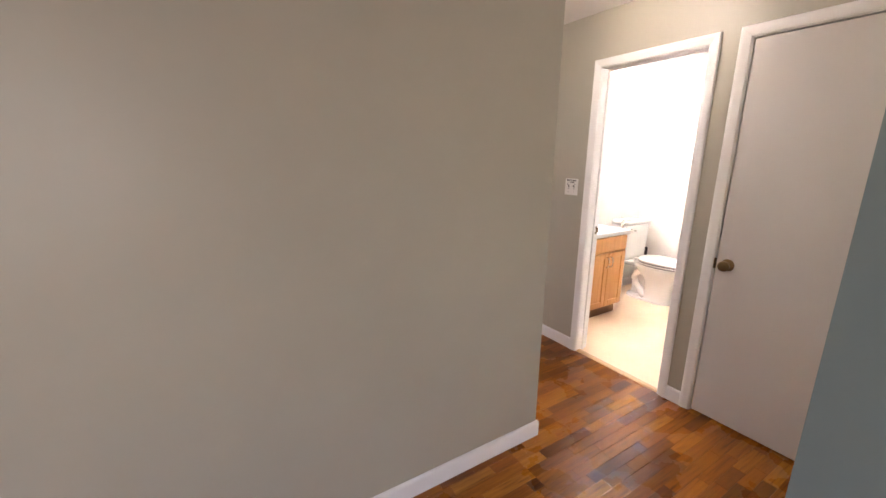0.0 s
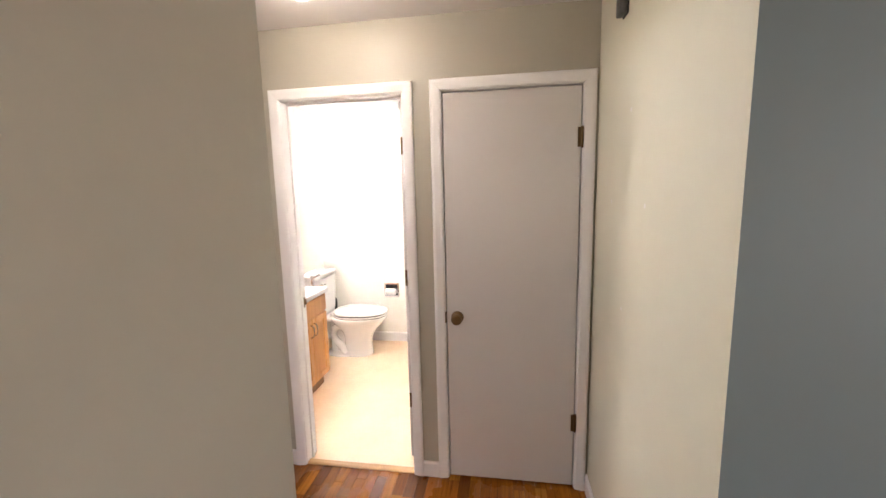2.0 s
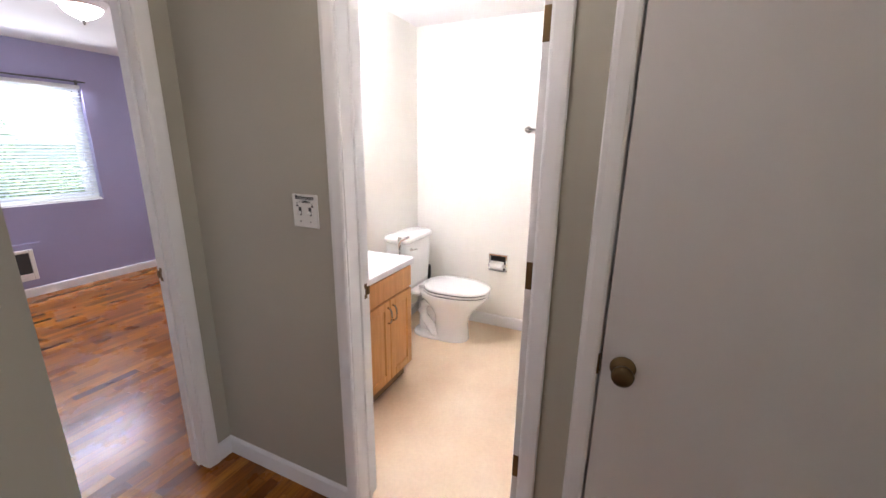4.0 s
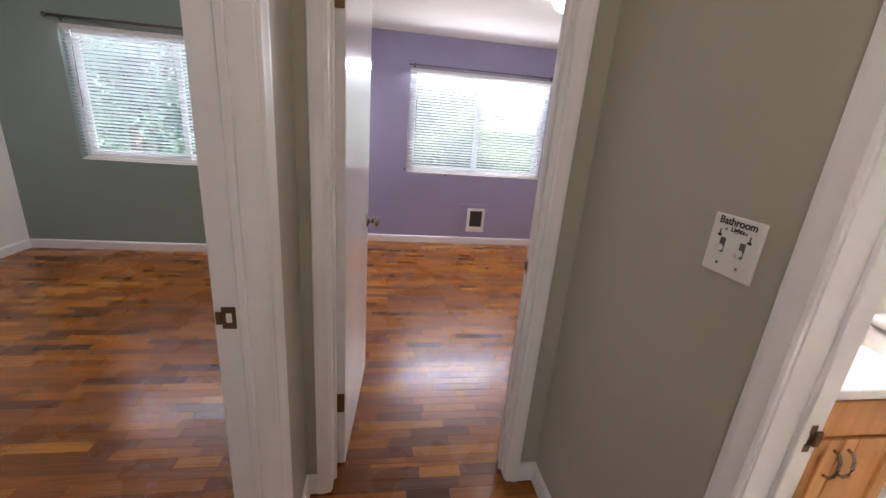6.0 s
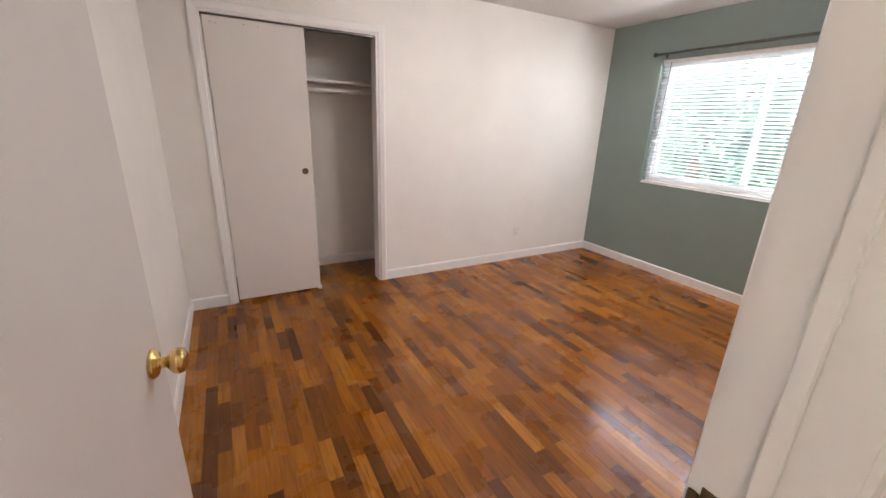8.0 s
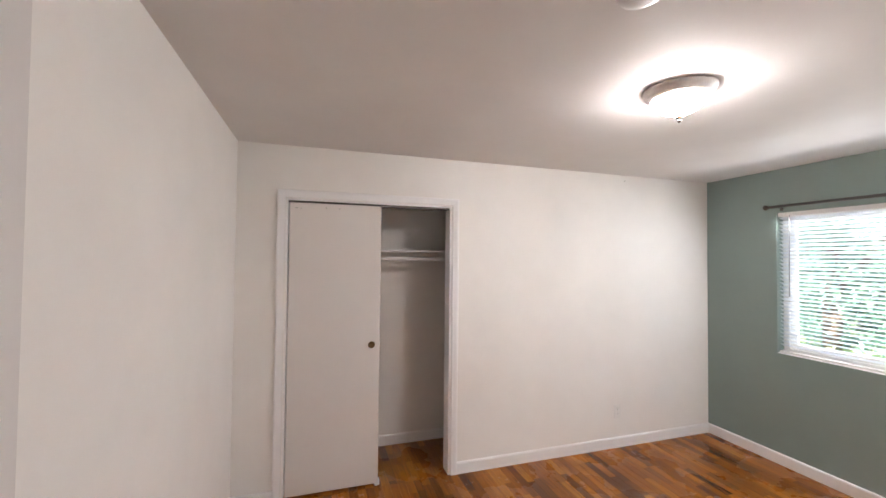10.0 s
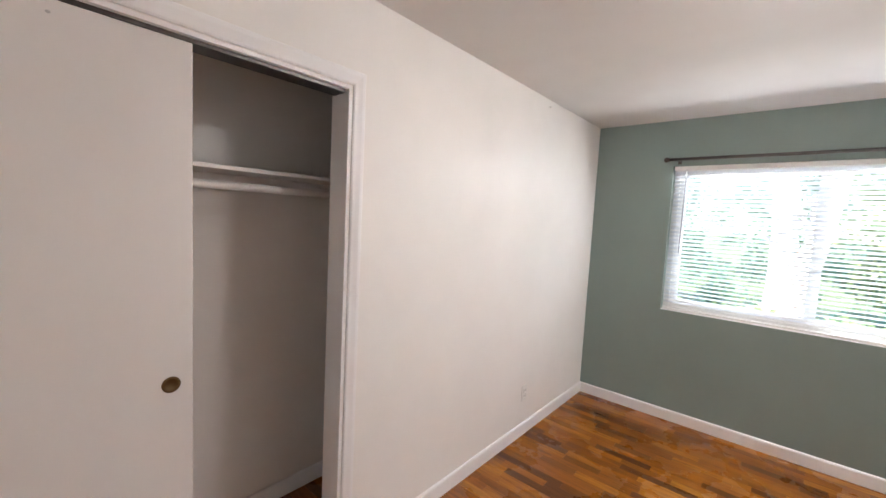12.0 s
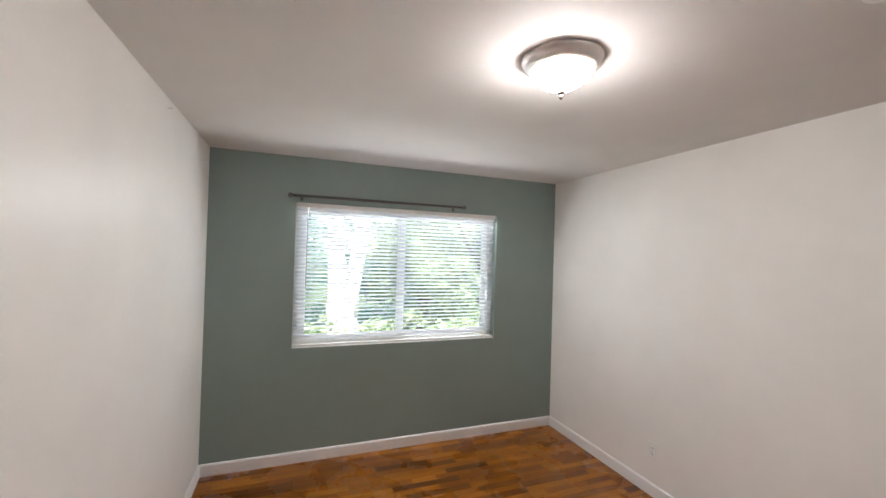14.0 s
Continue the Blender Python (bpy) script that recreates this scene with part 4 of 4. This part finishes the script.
br = thing("toilet_brush", "black handled toilet brush in a white holder", "toilet brush", "", "", Matrix.Translation((4.388, 2.62, 0.003)))
part("holder", lathe([(0.0, 0.0), (0.045, 0.0), (0.050, 0.01), (0.044, 0.10), (0.040, 0.14), (0.034, 0.145), (0.0, 0.146)], 28), PLASTIC, br, "", True)
part("handle", lathe([(0.0, 0.146), (0.008, 0.146), (0.008, 0.30), (0.014, 0.33), (0.016, 0.42), (0.013, 0.475), (0.0, 0.485)], 18), BLACK, br, "black grip", True)

tp = thing("toilet_paper_holder", "recessed chrome toilet paper holder with a white roll", "paper holder", "", "", Matrix(((0, 0, -1, 4.454), (-1, 0, 0, 2.016), (0, 1, 0, 0.563), (0, 0, 0, 1))))
bm = bmesh.new()
for a in ((-0.080, 0.080, 0.056, 0.074), (-0.080, 0.080, -0.074, -0.056), (-0.080, -0.062, -0.056, 0.056), (0.062, 0.080, -0.056, 0.056)):
    add_box(bm, a[0], a[1], a[2], a[3], 0.0, 0.012, 0.003)
part("bezel", bm, CHROME, tp, "chrome bezel")
# flat black plate on the wall, its colour stands for the recess in shade
part("recess", box(-0.062, 0.062, -0.056, 0.056, 0.0005, 0.003), BLACK, tp, "black plate that paints the shade of the recess")
part("spindle", tube([(-0.070, -0.012, 0.040), (0.070, -0.012, 0.040)], 0.008, 12), CHROME, tp)
for u in (-0.072, 0.064):
    part("arm", box(u, u + 0.008, -0.028, 0.004, 0.010, 0.052, 0.002), CHROME, tp)
part("roll", lathe([(0.018, -0.052), (0.033, -0.052), (0.034, -0.050), (0.034, 0.050), (0.033, 0.052), (0.018, 0.052), (0.018, -0.052)], 32, None, Matrix.Translation((0, -0.012, 0.040)) @ pose(0, 0, 0, 0, 90, 0)), PAPER, tp, "white paper roll", True)

tb = thing("towel_bar", "brushed nickel towel bar on the ivory wall", "towel bar")
part("bar", tube([(4.395, 1.835, 1.612), (4.395, 1.225, 1.612)], 0.008, 14), NICKEL, tb, "", True)
for y in (1.835, 1.225):
    bm = lathe([(0.0, 0.0), (0.024, 0.0), (0.024, 0.005), (0.018, 0.010), (0.011, 0.014), (0.011, 0.052), (0.014, 0.058), (0.014, 0.070), (0.0, 0.072)], 24, None, Matrix.Translation((4.454, y, 1.612)) @ pose(0, 0, 0, 0, -90, 0))
    part("post", bm, NICKEL, tb, "", True)

# ---- garden ----


def leaf_cloud(rng, clumps, per, size, bm_mat):
    """Many small leaves round clump centres, as one mesh."""
    verts, faces = [], []
    for cx, cy, cz, r in clumps:
        for _ in range(per):
            v = rng.normal(0, 1, 3)
            v = v / np.linalg.norm(v) * r * rng.random() ** 0.45
            p = np.array((cx, cy, cz)) + v * (1, 1, 0.8)
            a, b = rng.normal(0, 1, 3), rng.normal(0, 1, 3)
            a = a / np.linalg.norm(a)
            b = np.cross(a, b)
            b = b / np.linalg.norm(b)
            s = size * (0.6 + 0.8 * rng.random())
            n = len(verts)
            verts += [tuple(p - a * s), tuple(p + b * s * 0.5), tuple(p + a * s), tuple(p - b * s * 0.5)]
            faces.append((n, n + 1, n + 2, n + 3))
    me = bpy.data.meshes.new("crown")
    me.from_pydata(verts, [], faces)
    me.materials.append(bm_mat)
    return me


def tree(seed, x, y, limbs, crown, bark, leaves, label, per=220, size=0.06, base=-0.4):
    """limbs: bars of (points, radii); crown: (centre, spread, clumps, clump radius)."""
    rng = np.random.default_rng(seed)
    d = thing("tree", label, "tree", "garden trees", "", Matrix.Translation((x, y, base)))
    trunk = bmesh.new()
    for pts, radii in limbs:
        tube(pts, 0.1, 12, trunk, radii)
    part("trunk", trunk, bark, d, "", True)
    (cx, cy, cz), (sx, sy, sz), n, cr = crown
    clumps = []
    for _ in range(n):
        v = rng.normal(0, 0.5, 3)
        clumps.append((cx + sx * v[0], cy + sy * v[1], cz + sz * v[2], cr * (0.5 + rng.random())))
    ob = new("crown", leaf_cloud(rng, clumps, per, size, leaves))
    ob.parent = d
    return d


tree(3, -0.17, 9.6, [([(0, 0, 0), (0, 0, 0.7), (-0.05, 0, 1.25), (-0.13, 0, 2.0), (-0.20, 0, 3.2), (-0.4, 0.2, 5.5)], (0.36, 0.30, 0.21, 0.135, 0.125, 0.08)),
                     ([(0.08, 0, 0.8), (0.16, 0, 1.4), (0.29, 0, 2.2), (0.44, 0, 3.2), (0.85, 0.1, 5.6)], (0.2, 0.14, 0.13, 0.12, 0.07)),
                     ([(-0.22, 0, 2.9), (-0.9, 0.3, 3.8), (-1.6, 0.4, 4.4)], (0.08, 0.05, 0.02))],
     ((0.1, 0.6, 5.6), (1.6, 1.4, 0.9), 40, 0.55), BARK, LEAVES, "forked pale barked tree in the garden", 120)
straight = [([(0, 0, 0), (0.03, 0, 1.2), (0, 0.05, 2.6), (0.1, 0, 4.2)], (0.16, 0.13, 0.1, 0.05)), ([(0, 0, 1.4), (0.5, 0.1, 2.2), (0.9, 0.2, 3.0)], (0.07, 0.05, 0.02)), ([(0, 0.03, 1.8), (-0.5, -0.1, 2.6), (-0.8, 0, 3.3)], (0.06, 0.04, 0.02))]
tree(5, 1.7, 10.8, straight, ((0, 0, 2.1), (1.3, 1.0, 1.5), 70, 0.42), BARKD, LEAVES, "leafy yellow-green garden tree", 150)
tree(6, -3.0, 10.2, straight, ((0, 0, 2.2), (1.8, 1.0, 1.5), 80, 0.45), BARKD, LEAVESD, "leafy blue-green garden tree", 150)
tree(7, -6.3, 10.5, straight, ((0, 0, 2.2), (1.9, 1.0, 1.6), 80, 0.5), BARKD, LEAVES, "leafy green tree in the garden", 130)
tree(8, -10.2, 10.0, straight, ((0, 0, 2.3), (2.0, 1.2, 1.7), 80, 0.5), BARKD, LEAVESD, "leafy garden tree beside the others", 130)
tree(9, 2.9, 10.4, straight, ((0, 0, 2.0), (1.1, 1.0, 1.2), 60, 0.4), BARKD, LEAVES, "small leafy garden tree", 150)


def hedge(seed, x0, x1, y, top, mat, label):
    rng = np.random.default_rng(seed)
    n = int((x1 - x0) * 26)
    cl = [(x0 + (x1 - x0) * rng.random(), y + rng.normal(0, 0.45), -0.35 + (top + 0.35) * rng.random() ** 0.8, 0.32) for _ in range(n)]
    ob = new("hedge", leaf_cloud(rng, cl, 110, 0.055, mat))
    tagged(ob, label, "hedge", "", "stuff")


hedge(21, -9.0, 2.6, 13.4, 3.4, LEAVESD, "tall dense green hedge behind the trees")
hedge(22, 2.6, 9.5, 14.2, 0.9, LEAVES, "lower green hedge behind the trees")
hedge(23, -4.0, 5.5, 8.6, 0.35, LEAVES, "low shrubs along the lawn")

# ---- parquet strips ----
STRIP_W, STRIP_T = 0.0572, 0.0075
LENGTHS = (0.18, 0.23, 0.29, 0.35, 0.42, 0.50)


def strip_mesh(length, width=STRIP_W):
    """One strip with eased upper edges, lying under z = 0 from its corner."""
    e, z0 = 0.0005, -STRIP_T
    w, l = width - 0.0005, length - 0.0005
    v = [(0, 0, z0), (l, 0, z0), (l, w, z0), (0, w, z0), (0, 0, -e), (l, 0, -e), (l, w, -e), (0, w, -e), (e, e, 0), (l - e, e, 0), (l - e, w - e, 0), (e, w - e, 0)]
    f = [(8, 9, 10, 11), (4, 5, 9, 8), (5, 6, 10, 9), (6, 7, 11, 10), (7, 4, 8, 11), (0, 1, 5, 4), (1, 2, 6, 5), (2, 3, 7, 6), (3, 0, 4, 7)]
    return v, f


shared = {}
for l in LENGTHS:
    me = bpy.data.meshes.new("strip")
    me.from_pydata(*[strip_mesh(l)[0], [], strip_mesh(l)[1]])
    me.materials.append(STRIP)
    shared[l] = me

floor_ob = bpy.data.objects["floor"]
rng = random.Random(11)
jv, jf, picked = [], [], 0


def lay(x0, x1, y0, y1):
    """Rows of strips along x over a rectangle; those by the bedroom doorway are pieces of their own."""
    global picked
    for k in range(math.floor(y0 / STRIP_W), math.ceil(y1 / STRIP_W)):
        ya, yb = max(y0, k * STRIP_W), min(y1, (k + 1) * STRIP_W)
        if yb - ya < 0.004:
            continue
        full = yb - ya > STRIP_W - 1e-6
        x = x0 - rng.random() * 0.3
        while x < x1:
            l = rng.choice(LENGTHS)
            if x + l > x0 + 0.01:
                if full and 0.0 < x and x + l < 1.42 and 2.0 < ya < 3.35 and x > x0 and picked < 300:
                    ob = new("strip", shared[l])
                    ob.parent = floor_ob
                    ob.location = (x, ya, 0)
                    picked += 1
                else:
                    a, b = max(x, x0), min(x + l, x1)
                    if b - a > 0.004:
                        v, f = strip_mesh(b - a, yb - ya)
                        n = len(jv)
                        jv.extend((p[0] + a, p[1] + ya, p[2]) for p in v)
                        jf.extend(tuple(i + n for i in g) for g in f)
            x += l


lay(-1.585, 1.43, 1.600, 5.695)
lay(-2.19, -1.585, 1.600, 3.50)
lay(1.555, 4.75, 2.885, 6.313)
lay(-3.2, 1.35, -3.5, 1.475)
lay(1.35, 2.551, 0.42, 1.475)
lay(1.43, 2.551, 1.475, 2.885)
me = bpy.data.meshes.new("parquet")
me.from_pydata(jv, [], jf)
me.materials.append(STRIPS)
pq = new("parquet", me)
pq.parent = floor_ob
tagged(pq, "varnished brown hardwood parquet strips", "", "", "stuff")
